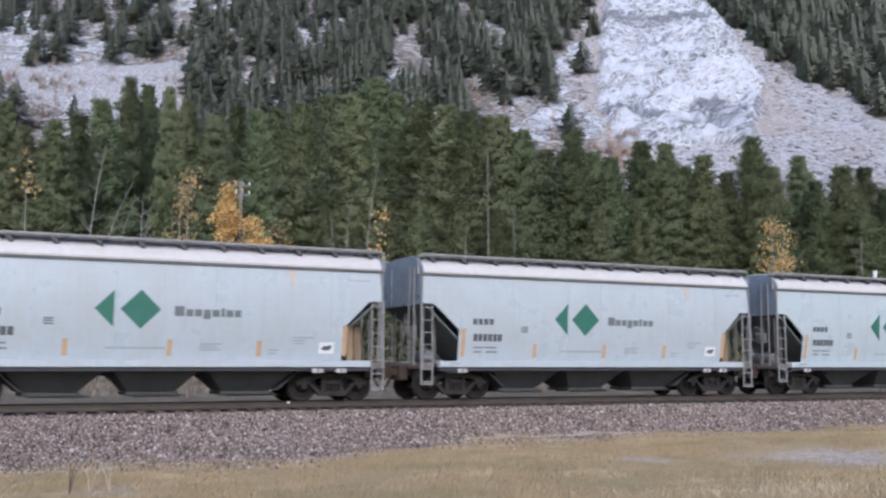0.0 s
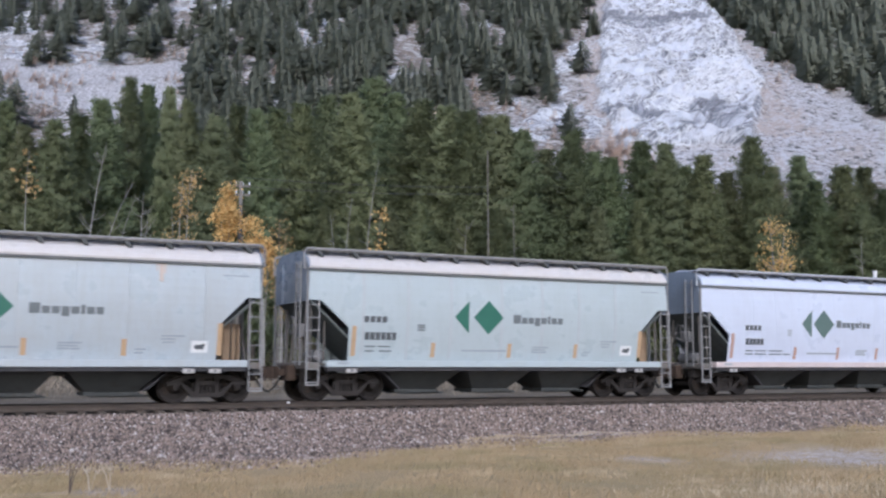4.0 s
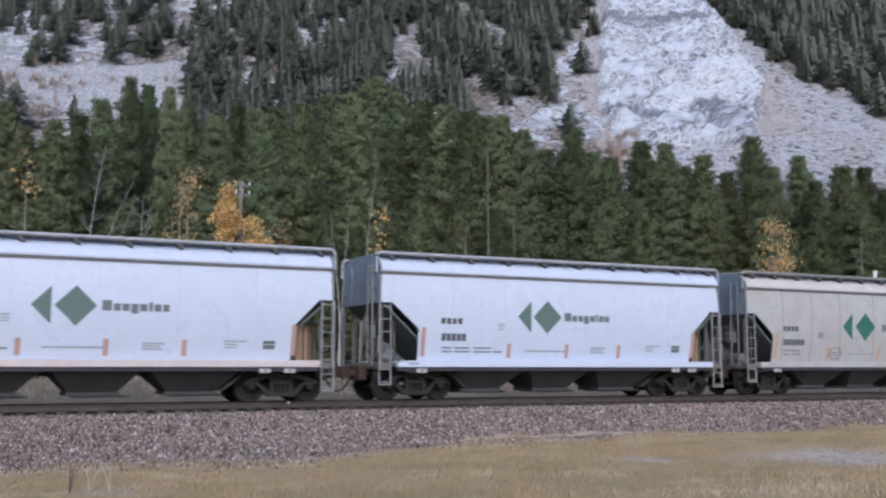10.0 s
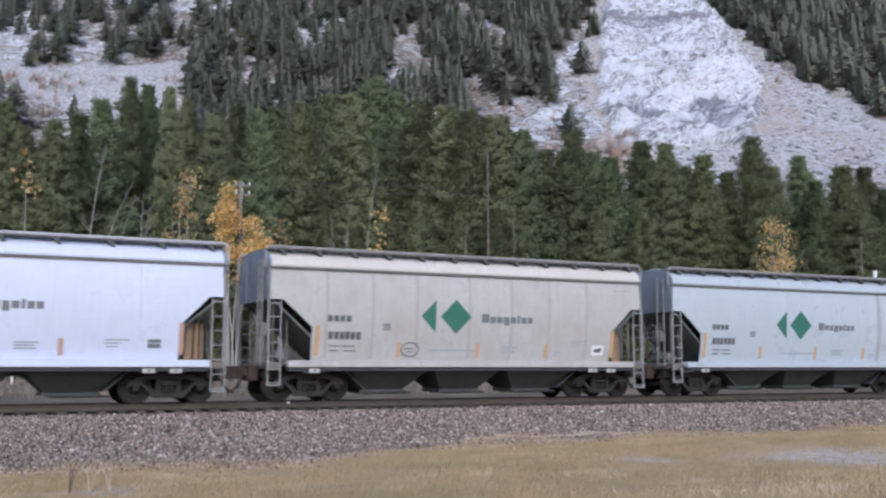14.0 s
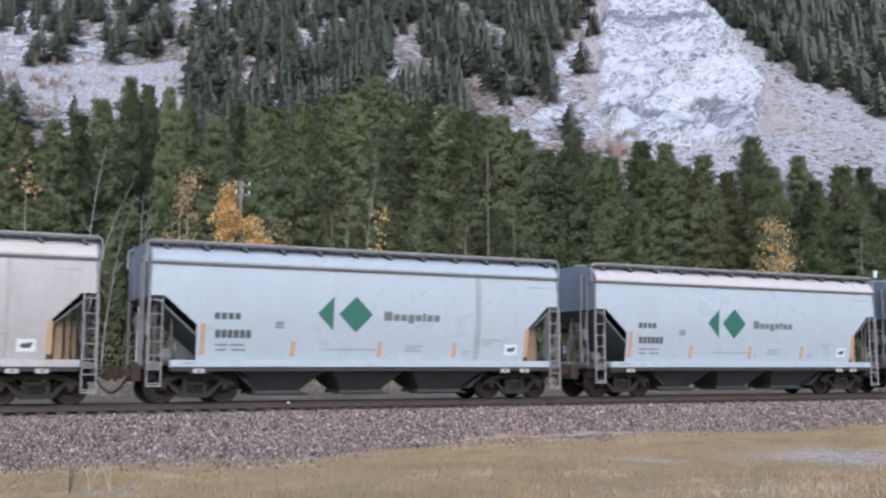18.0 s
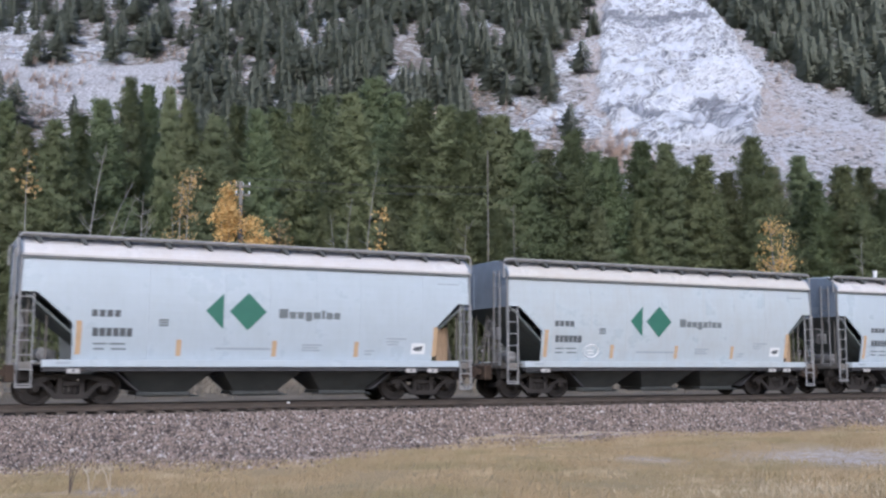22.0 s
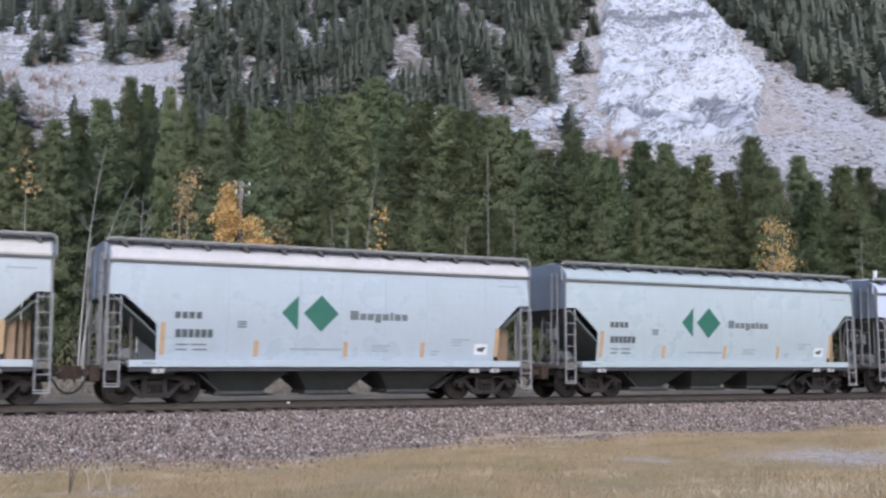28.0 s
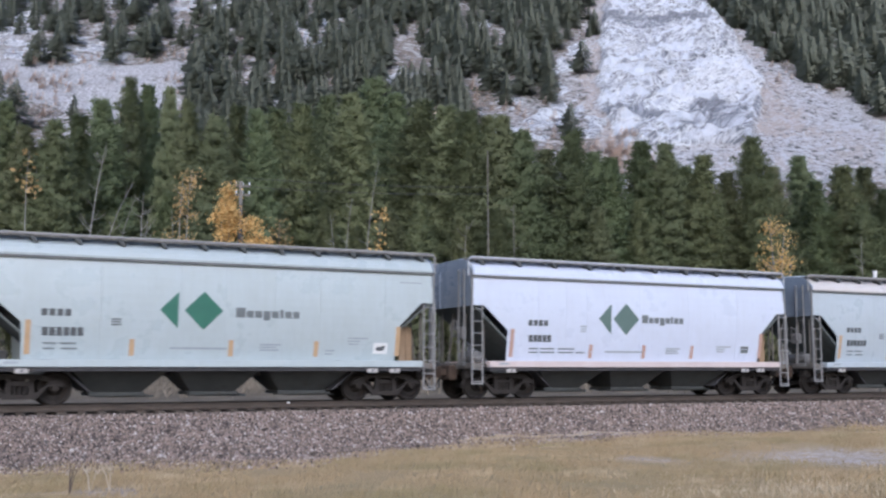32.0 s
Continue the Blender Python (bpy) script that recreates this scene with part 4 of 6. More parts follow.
def shrub_stems(bm, seed):
    g = random.Random(seed)
    for k in range(16):
        a, r, h = g.uniform(0, math.tau), g.uniform(0.2, 1.0), g.uniform(1.2, 2.6)
        tube(bm, [(0.08 * math.cos(a), 0.08 * math.sin(a), -0.1), (r * 0.5 * math.cos(a), r * 0.5 * math.sin(a), h * 0.55), (r * math.cos(a), r * math.sin(a), h)], [0.022, 0.014, 0.005], 4, False)


SHRUBS = [(shrub_mesh(s), shared("shrub_stems_%d" % s, shrub_stems, s)) for s in range(4)]
for i in range(46):
    x, y = 1.0 + i * 1.75 + g_rand.uniform(-0.7, 0.7), g_rand.uniform(25.5, 33)
    s = new("willow_shrub")
    k = g_rand.uniform(0.7, 1.5)
    s.matrix_basis = Matrix.LocRotScale((x, y, float(ground_z(x, y)) - 0.03), Euler((0, 0, g_rand.uniform(0, 6))), (k, k, k * g_rand.uniform(0.8, 1.3)))
    part("stem_clump", SHRUBS[i % 4][1], BARK, s)
    part("foliage", SHRUBS[i % 4][0], SHRUBLEAF, s)
    tagged(s, "dull green and tan shrub at the foot of the pines", "shrub", group="shrubs along the forest edge")


def weed(x, y, h, seed, material, label):
    g = random.Random(seed)
    bm = bmesh.new()
    for k in range(4):
        a, l = g.uniform(0, math.tau), g.uniform(0.05, 0.22)
        p = [(0, 0, -0.03), (l * 0.4 * math.cos(a), l * 0.4 * math.sin(a), h * 0.5), (l * math.cos(a), l * math.sin(a), h * g.uniform(0.7, 1.0))]
        tube(bm, p, [0.009, 0.007, 0.003], 5, False)
        for q in range(3):
            b = Vector(p[1]).lerp(Vector(p[2]), g.uniform(0.1, 0.8))
            aa = g.uniform(0, math.tau)
            tube(bm, [b, b + Vector((0.07 * math.cos(aa), 0.07 * math.sin(aa), 0.08))], [0.006, 0.002], 3, False)
    ob = part("dry_weed", bm, material, at=(x, y, float(ground_z(x, y))))
    return tagged(ob, label, "weed", group="dry weeds in the grass")


weed(2.50, -12.3, 0.62, 1, DARKSTEM, "dark dry weed stalk standing in the straw grass")
weed(2.95, -11.5, 0.55, 2, DRYSTEM, "bleached dry weed stalk standing in the straw grass")
weed(3.25, -11.8, 0.50, 3, DRYSTEM, "bleached dry weed stalk standing in the straw grass")
weed(7.9, -9.2, 0.35, 4, DARKSTEM, "dark dry weed stalk at the edge of the ballast")


# ================= grass and ballast =================
def blade_field(name, n, lo, hi, keep, hgt, seed, wid=(0.006, 0.014), cover=None):
    cover = cover or GRASS
    rs = np.random.RandomState(seed)
    x, y = rs.uniform(lo[0], hi[0], n), rs.uniform(lo[1], hi[1], n)
    k = keep(x, y, rs)
    x, y = x[k], y[k]
    z = ground_z(x, y) - 0.01
    n = len(x)
    h = rs.uniform(*hgt, n) * (0.75 + 0.4 * np.sin(x * 0.9 + 1.3 * np.sin(y * 0.8)) * np.sin(y * 1.1))
    a = rs.uniform(0, math.tau, n)
    lean = rs.uniform(0.3, 1.5, n) * h
    w = rs.uniform(*wid, n)
    la = rs.normal(0.6, 1.2, n)
    dx, dy = np.cos(a) * w, np.sin(a) * w
    lx, ly = np.cos(la) * lean, np.sin(la) * lean
    p0 = np.stack([x - dx, y - dy, z], -1)
    p1 = np.stack([x + dx, y + dy, z], -1)
    m0 = np.stack([x + lx * 0.35 - dx * 0.7, y + ly * 0.35 - dy * 0.7, z + h * 0.6], -1)
    m1 = np.stack([x + lx * 0.35 + dx * 0.7, y + ly * 0.35 + dy * 0.7, z + h * 0.6], -1)
    tip = np.stack([x + lx, y + ly, z + h], -1)
    co = np.stack([p0, p1, m1, m0, tip], 1).reshape(-1, 3).astype(np.float32)
    b = np.arange(n) * 5
    me = bpy.data.meshes.new(name)
    me.vertices.add(n * 5)
    me.vertices.foreach_set("co", co.reshape(-1))
    loops = np.stack([b, b + 1, b + 2, b + 3, b + 3, b + 2, b + 4], -1).reshape(-1).astype(np.int32)
    me.loops.add(len(loops))
    me.loops.foreach_set("vertex_index", loops)
    starts = np.stack([np.arange(n) * 7, np.arange(n) * 7 + 4], -1).reshape(-1).astype(np.int32)
    me.polygons.add(n * 2)
    me.polygons.foreach_set("loop_start", starts)
    me.update(calc_edges=True)
    return tagged(part(name, me, cover), "matted dry straw-yellow grass beside the railway ballast", "grass", kind="stuff")


def in_grass(x, y, rs):
    e = toe(x) - y + rs.normal(0, 0.40, len(x)) + 0.5 * np.sin(x * 2.3) * np.sin(x * 0.7 + y)
    k = rs.rand(len(x)) < np.clip(e * 0.75 + 0.25, 0, 1)
    bare = np.exp(-(((x - 20.2) / 2.9) ** 2 + ((y + 12.3) / 1.9) ** 2) ** 2)
    bare = np.maximum(bare, np.exp(-(((x - 15.2) / 0.9) ** 2 + ((y + 11.4) / 0.8) ** 2) ** 2))
    bare = np.maximum(bare, 0.9 * np.exp(-(((x - 3.25) / 0.75) ** 2 + ((y + 12.1) / 1.0) ** 2) ** 2))
    bare = np.maximum(bare, 0.85 * np.exp(-(((x - 13.6) / 1.6) ** 2 + ((y + 17.6) / 0.7) ** 2) ** 2))
    return k & (rs.rand(len(x)) > bare * 0.96)


blade_field("dry_grass", 210000, (0.0, -20.0), (30.0, -3.0), in_grass, (0.05, 0.17), 31, (0.003, 0.008))


def near_straw(x, y, rs):
    return rs.rand(len(x)) < np.exp(-(((x - 13.4) / 2.2) ** 2 + ((y + 17.2) / 1.3) ** 2))


blade_field("bleached_straw", 9000, (9.0, -20.0), (18.0, -14.0), near_straw, (0.06, 0.20), 37, (0.004, 0.010), STRAW)
blade_field("dry_grass", 30000, (28.0, -12.0), (60.0, -3.0), in_grass, (0.12, 0.30), 32, (0.012, 0.025))
blade_field("dry_grass", 26000, (-4.0, 5.0), (60.0, 26.0), lambda x, y, rs: rs.rand(len(x)) < np.clip((y - 11) / 8, 0, 1), (0.15, 0.40), 33, (0.015, 0.03), DRYFAR)


def bed_z(x, y):
    """The ballast bed: level between the rails, shoulders and a slope towards the grass."""
    side = np.where(y < 0, -y, y)
    t = np.where(y < 0, np.clip((side - 2.1) / (-toe(x) - 2.1), 0, 1), np.clip((side - 2.1) / 2.4, 0, 1))
    low = np.where(y < 0, -1.14, -0.66)
    return -0.290 + (low + 0.290) * (0.75 * t + 0.25 * smooth_step(0, 1, t))


def build_bed():
    xs = np.concatenate([np.arange(-120, -6, 6.0), np.arange(-6, 60, 0.4), np.arange(60, 420, 6.0)])
    ts = np.linspace(0, 1, 26)
    verts = []
    for x in xs:
        y0, y1 = float(toe(x)) - 0.25, 4.6
        ys = y0 + (y1 - y0) * ts
        zs = bed_z(np.full(26, x), ys)
        verts += [(x, yy, zz + 0.02 * math.sin(x * 3.1 + yy * 5)) for yy, zz in zip(ys, zs)]
    idx = np.arange(len(verts)).reshape(len(xs), 26)
    faces = np.stack([idx[:-1, :-1], idx[1:, :-1], idx[1:, 1:], idx[:-1, 1:]], -1).reshape(-1, 4)
    m, nt, b = nodes_of("packed_ballast")
    v = coords(nt)
    vor = nt.nodes.new("ShaderNodeTexVoronoi")
    vor.inputs["Scale"].default_value = 17.0
    nt.links.new(v, vor.inputs["Vector"])
    sep = nt.nodes.new("ShaderNodeSeparateColor")
    nt.links.new(vor.outputs["Color"], sep.inputs[0])
    col = mix(nt, sep.outputs[0], (0.035, 0.028, 0.025), (0.15, 0.123, 0.11))
    col = mix(nt, ramp(nt, noise_node(nt, v, 0.7, 4.0), 0.45, 0.7), col, (0.19, 0.155, 0.14))
    # oily brown dirt between and beside the rails, earth on the far shoulder
    xyz = nt.nodes.new("ShaderNodeSeparateXYZ")
    nt.links.new(v, xyz.inputs[0])
    across = xyz.outputs[1]
    col = mix(nt, ramp(nt, across, -1.9, -1.3), col, mix(nt, sep.outputs[1], (0.022, 0.017, 0.014), (0.062, 0.048, 0.038)))
    col = mix(nt, ramp(nt, across, 1.6, 2.4), col, mix(nt, sep.outputs[1], (0.055, 0.045, 0.032), (0.13, 0.108, 0.080)))
    nt.links.new(col, b.inputs["Base Color"])
    b.inputs["Roughness"].default_value = 0.95
    bump(nt, b, vor.outputs["Distance"], 1.0, 0.04)
    tagged(part("ballast_bed", quick_mesh("ballast_bed", verts, faces.tolist()), m), "purple-grey crushed stone ballast bed sloping to the grass", "ballast", kind="structure")


build_bed()


def stone_field(n, x0, x1, seed, size, far=False):
    rs = np.random.RandomState(seed)
    shapes = []
    for k in range(8):
        o = np.array([(1, 0, 0), (-1, 0, 0), (0, 1, 0), (0, -1, 0), (0, 0, 1), (0, 0, -1)], float) * rs.uniform(0.55, 1.1, (6, 1)) + rs.normal(0, 0.16, (6, 3))
        shapes.append(o)
    oct_faces = np.array([(0, 2, 4), (2, 1, 4), (1, 3, 4), (3, 0, 4), (2, 0, 5), (1, 2, 5), (3, 1, 5), (0, 3, 5)])
    x = rs.uniform(x0, x1, n)
    y = toe(x) - 0.3 + (-0.75 - (toe(x) - 0.3)) * rs.rand(n)
    stray = rs.rand(n) < 0.07
    y = np.where(stray, toe(x) - 0.2 - np.abs(rs.normal(0, 0.7, n)), y)
    if far:
        y = rs.uniform(1.0, 4.5, n)
    keep = np.abs(np.abs(y) - 0.755) > 0.13
    x, y = x[keep], y[keep]
    n = len(x)
    z = np.where(y < toe(x) - 0.2, ground_z(x, y), bed_z(x, y)) + 0.004
    s = rs.uniform(*size, n)
    big = rs.rand(n) < 0.03
    s = np.where(big, s * 1.6, s)
    a = rs.uniform(0, math.tau, n)
    V = np.array(shapes)[rs.randint(8, size=n)]
    V = V * s[:, None, None] * rs.uniform(0.7, 1.2, (n, 1, 3))
    c, sn = np.cos(a)[:, None], np.sin(a)[:, None]
    co = np.stack([V[..., 0] * c - V[..., 1] * sn + x[:, None], V[..., 0] * sn + V[..., 1] * c + y[:, None], V[..., 2] * 0.95 + z[:, None]], -1)
    verts = co.reshape(-1, 3)
    faces = (oct_faces[None] + (np.arange(n) * 6)[:, None, None]).reshape(-1, 3)
    me = bpy.data.meshes.new("ballast_stones")
    me.vertices.add(len(verts))
    me.vertices.foreach_set("co", verts.astype(np.float32).reshape(-1))
    me.loops.add(len(faces) * 3)
    me.loops.foreach_set("vertex_index", faces.astype(np.int32).reshape(-1))
    me.polygons.add(len(faces))
    me.polygons.foreach_set("loop_start", np.arange(0, len(faces) * 3, 3, dtype=np.int32))
    me.update(calc_edges=True)
    tagged(part("ballast_stones", me, FARSTONES if far else STONES), "loose angular grey and pinkish ballast stones beside the rails", "gravel", kind="stuff")


stone_field(56000, 0.0, 26.0, 41, (0.034, 0.070))
stone_field(30000, 26.0, 62.0, 42, (0.042, 0.082))
stone_field(16000, 0.0, 62.0, 43, (0.05, 0.10), True)


# ================= track =================
def rail_section(bm, x0, x1):
    half = [(0.0, 0.0), (0.036, -0.006), (0.037, -0.04), (0.012, -0.058), (0.010, -0.135), (0.07, -0.155), (0.07, -0.17), (0.0, -0.17)]
    pts = half + [(-a, b) for a, b in half[::-1] if a > 0]
    prism(bm, pts, "x", x0, x1)


track = new("railway_track")
tagged(track, "single railway track of brown steel rails on timber ties", "railway track")
for y in (-0.755, 0.755):
    bm = bmesh.new()
    rail_section(bm, -150, 450)
    part("rail", bm, RAILMAT, track, at=(0, y, 0))


def tie_mesh(bm):
    box(bm, -0.115, 0.115, -1.3, 1.3, -0.36, -0.185, 0.012)


def plate_mesh(bm):
    box(bm, -0.09, 0.09, -0.15, 0.15, -0.186, -0.166, 0.004)
    for sx in (-0.05, 0.05):
        for sy in (-0.085, 0.085):
            box(bm, sx - 0.012, sx + 0.012, sy - 0.02, sy + 0.02, -0.168, -0.142)


for i in range(128):
    tie = part("tie", shared("tie", tie_mesh), TIEMAT, track, at=(-2 + i * 0.52, 0, 0))
    if i < 64:
        part("tie_plate", shared("tie_plate", plate_mesh), RUSTBROWN, tie, at=(0, -0.755, 0))
bm = bmesh.new()
for i in range(500):
    x = 64.6 + i * 0.52
    box(bm, x - 0.115, x + 0.115, -1.3, 1.3, -0.36, -0.185)
tagged(part("distant_ties", bm, TIEMAT, track), kind="stuff")
marker = part("rail_marker", shared("marker", lambda bm: box(bm, -0.045, 0.045, -0.008, 0.008, -0.05, 0.015, 0.003)), WHITE_PLATE, track, "small white tag on the rail head", at=(10.16, -0.80, 0.0))


# ================= telegraph line =================
def telegraph_pole(x, y, h, label):
    z = float(ground_z(x, y))
    pole = new("telegraph_pole")
    pole.matrix_basis = pose(x, y, z, 0, 0, 8)
    bm = bmesh.new()
    tube(bm, [(0, 0, -0.2), (0, 0, h * 0.5), (0, 0, h)], [0.15, 0.125, 0.10], 10)
    part("pole", bm, POLEWOOD, pole)
    for k, dz in enumerate((0.25, 0.75)):
        arm = part("crossarm", shared("crossarm", lambda bm: box(bm, -0.05, 0.05, -0.42, 0.42, -0.055, 0.055, 0.01)), POLEWOOD, pole, at=pose(0.12, 0, h - dz, 0, 0, 75))
        for q in (-0.36, 0.0, 0.36):
            part("insulator", shared("insulator", lambda bm: lathe(bm, [(0.05, 0.02), (0.09, 0.038), (0.14, 0.034), (0.16, 0.04), (0.20, 0.025), (0.25, 0.012)], 10, "z")), GLASSY, arm, at=(0, q, 0))
    return tagged(pole, label, "utility pole")


telegraph_pole(16.0, 25.5, 10.9, "weathered telegraph pole with two crossarms and pale insulators")


def wire(a, b, sag):
    bm = bmesh.new()
    pts = [Vector(a).lerp(Vector(b), k / 10) - Vector((0, 0, sag * (1 - (k / 5 - 1) ** 2))) for k in range(11)]
    tube(bm, pts, 0.011, 4)
    return tagged(part("overhead_wire", bm, WIREMAT), "thin sagging overhead wire between two poles", "wire", group="overhead wires")


bm = bmesh.new()
tube(bm, [(0, 0, -0.2), (0, 0, 6), (0, 0, 13.2)], [0.045, 0.036, 0.026], 8)
slim = part("slim_pole", bm, POLEWOOD, at=(28.9, 20.4, float(ground_z(28.9, 20.4))))
tagged(slim, "tall slim grey wooden pole standing before the pines", "utility pole")
for dz in (0.0, 0.5):
    wire((16.1, 25.4, 11.55 - dz), (28.88, 20.42, 11.25 - dz * 0.8), 0.15)


def marker_post(x, y, h):
    post = new("marker_post")
    post.matrix_basis = pose(x, y, float(ground_z(x, y)))
    part("post", shared("marker_shaft", lambda bm: tube(bm, [(0, 0, -0.2), (0, 0, h)], 0.04, 8)), POLEWOOD, post)
    part("cap", shared("marker_cap", lambda bm: box(bm, -0.10, 0.10, -0.08, 0.08, h - 0.02, h + 0.36, 0.02)), WHITE_PLATE, post, "small white box cap")
    return tagged(post, "slim post with a small white cap behind the track", "post")


marker_post(45.38, 8.0, 6.23)
bm = bmesh.new()
tube(bm, [(0, 0, -0.2), (0.01, 0, 0.45), (0, 0, 0.92)], [0.055, 0.05, 0.045], 8)
stake = part("white_stake", bm, WHITE_PLATE, at=(4.31, 22.0, float(ground_z(4.31, 22.0))))
tagged(stake, "short white wooden stake in the grass behind the track", "stake")


# ================= hopper wagons =================
HALF = 6.73          # half the length over the end walls
PITCH = 14.83        # from coupling to coupling
SIDE = 1.53


BULGE, BELLY = 0.075, 3.1    # how fast the sides draw in, and the height at which they are widest


def drawn_in(z):
    return BULGE * (z - BELLY) ** 2


def bow(bm, sy):
    """Cuts an upright sheet into strips and bends it to the rounded side."""
    for k in range(11):
        bmesh.ops.bisect_plane(bm, geom=bm.verts[:] + bm.edges[:] + bm.faces[:], plane_co=(0, 0, 1.40 + 0.235 * k), plane_no=(0, 0, 1))
    for v in bm.verts:
        v.co.y -= sy * drawn_in(v.co.z)


def skin(x, z, h=0.0):
    """A place on the rounded side: x along it, z at the foot of a mark h high."""
    m = z + h / 2
    return pose(x + 0.55 * drawn_in(m), drawn_in(m), m, -math.degrees(math.atan(2 * BULGE * (m - BELLY)))) @ pose(0, 0, -h / 2)


def panel_mesh(bm, x0, x1, sy):
    """One side sheet between two seams, cut away above the bogies at both ends."""
    top, low = 3.95, 1.23
    line = [(-HALF, 3.02), (-6.28, 3.02), (-5.36, 2.22), (-5.32, low), (5.46, low), (5.49, 2.22), (6.28, 3.02), (HALF, 3.02)]
    pts = [(x0, top)]
    def edge(x):
        for (a, za), (b, zb) in zip(line, line[1:]):
            if a <= x <= b:
                return za + (zb - za) * (x - a) / (b - a)
        return low
    xs = sorted({x0, x1, *[p[0] for p in line if x0 < p[0] < x1]})
    pts += [(x, edge(x)) for x in xs]
    pts.append((x1, top))
    prism(bm, pts, "y", sy * SIDE, sy * (SIDE - 0.05))
    bow(bm, sy)


def smear_mesh(bm, x, wide, lift=0.004):
    box(bm, x - wide / 2, x + wide / 2, -SIDE - lift, -SIDE + 0.004, 1.28, 3.90)
    bow(bm, -1)


def sill_mesh(bm, sy):
    box(bm, -6.10, 6.30, *sorted((sy * 1.24, sy * 1.60)), 1.03, 1.225, 0.012)


# added strip below the sill, where the shade under it falls
def shade_strip_mesh(bm, sy):
    box(bm, -6.08, 6.28, *sorted((sy * 1.30, sy * 1.55)), 0.91, 1.028, 0.01)


def roof_mesh(bm):
    half = [(1.56, 3.985), (1.57, 4.04), (1.51, 4.17), (1.38, 4.31), (1.16, 4.43), (0.95, 4.515), (0.4, 4.55)]
    prism(bm, half + [(-a, b) for a, b in half[::-1]], "x", -6.67, 6.67)


def end_wall_mesh(bm):
    half = [(1.50, 3.0), (1.525, 3.96), (1.575, 4.05), (1.515, 4.18), (1.385, 4.325), (1.165, 4.445), (0.95, 4.53), (0.4, 4.565)]
    prism(bm, half + [(-a, b) for a, b in half[::-1]], "x", 6.58, 6.655)
    for y in (-0.75, 0.75):
        box(bm, 6.65, 6.69, y - 0.04, y + 0.04, 3.02, 4.25)


def slope_mesh(bm):
    prism(bm, [(6.60, 3.04), (6.52, 3.04), (4.26, 1.086), (4.34, 1.086)], "y", -1.46, 1.46)
    for v in bm.verts:
        if v.co.z < 2:
            v.co.y *= 0.836


def low_slope_mesh(bm):
    prism(bm, [(4.34, 1.084), (4.26, 1.084), (3.42, 0.36), (3.50, 0.36)], "y", -1.22, 1.22)
    for v in bm.verts:
        if v.co.z < 1:
            v.co.y *= 0.92


def inner_post_mesh(bm, wide):
    box(bm, -wide / 2, wide / 2, -0.04, 0.04, 1.14, 2.28, 0.01)


def bay_mesh(bm, xa, xb, ba, bb):
    """A discharge hopper: a tapering bin with a gate frame and rack below."""
    t = [bm.verts.new(p) for p in ((xa, -1.40, 1.04), (xb, -1.40, 1.04), (xb, 1.40, 1.04), (xa, 1.40, 1.04))]
    q = [bm.verts.new(p) for p in ((ba, -0.60, 0.34), (bb, -0.60, 0.34), (bb, 0.60, 0.34), (ba, 0.60, 0.34))]
    bm.faces.new(t[::-1])
    bm.faces.new(q)
    for i in range(4):
        bm.faces.new((t[i], t[(i + 1) % 4], q[(i + 1) % 4], q[i]))
    box(bm, ba - 0.06, bb + 0.06, -0.64, 0.64, 0.24, 0.335)
    box(bm, ba + 0.15, bb + 0.35, -0.5, -0.44, 0.19, 0.24)
    box(bm, ba + 0.15, bb + 0.35, 0.44, 0.5, 0.19, 0.24)
    tube(bm, [(bb + 0.1, -0.8, 0.25), (bb + 0.1, 0.8, 0.25)], 0.03, 6)


def post_mesh(bm):
    box(bm, -0.032, 0.032, -0.04, 0.04, 1.0, 4.12, 0.008)


def ladder_mesh(bm, low, high, n):
    for x in (-0.19, 0.19):
        box(bm, x - 0.016, x + 0.016, -0.025, 0.025, low, high, 0.005)
    for k in range(n):
        z = low + 0.08 + (high - low - 0.2) * k / (n - 1)
        tube(bm, [(-0.19, -0.01, z), (0.19, -0.01, z)], 0.016, 6)
    box(bm, -0.2, 0.2, -0.05, 0.05, low - 0.01, low + 0.03)


def run_board_mesh(bm):
    for k in range(4):
        box(bm, -HALF, HALF, -0.02 + k * 0.11, 0.05 + k * 0.11, 4.50, 4.535)
    for k in range(25):
        x = -6.5 + k * 13.0 / 24
        box(bm, x - 0.02, x + 0.02, 0.0, 0.36, 4.47, 4.50)


def rail_mesh(bm):
    R = 0.16
    bend = [(HALF + 0.06 - R * (1 - math.cos(a)), 0, 4.58 - R * (1 - math.sin(a))) for a in (math.pi / 2, math.pi / 3, math.pi / 6, 0)]
    pts = [(-p[0], 0, p[2]) for p in bend]
    full = [(-HALF - 0.06, 0.0, 3.95)] + pts[::-1] + bend + [(HALF + 0.06, 0, 3.95)]
    tube(bm, full, 0.032, 6)
    box(bm, -HALF + 0.1, HALF - 0.1, -0.012, 0.05, 4.535, 4.60)


def bracket_mesh(bm):
    prism(bm, [(-0.10, 4.50), (0.06, 4.50), (0.13, 4.34), (0.06, 4.33)], "y", -0.02, 0.30)


def hatch_mesh(bm):
    half = [(0.42, 4.53), (0.42, 4.58), (0.30, 4.63), (0.0, 4.65)]
    prism(bm, half + [(-a, b) for a, b in half[-2::-1]], "x", -1.55, 1.55)
    for x in (-1.1, 0.0, 1.1):
        box(bm, x - 0.03, x + 0.03, -0.46, 0.46, 4.56, 4.665)


def centre_sill_mesh(bm):
    box(bm, -6.9, 6.9, -0.20, 0.20, 0.78, 1.06, 0.01)


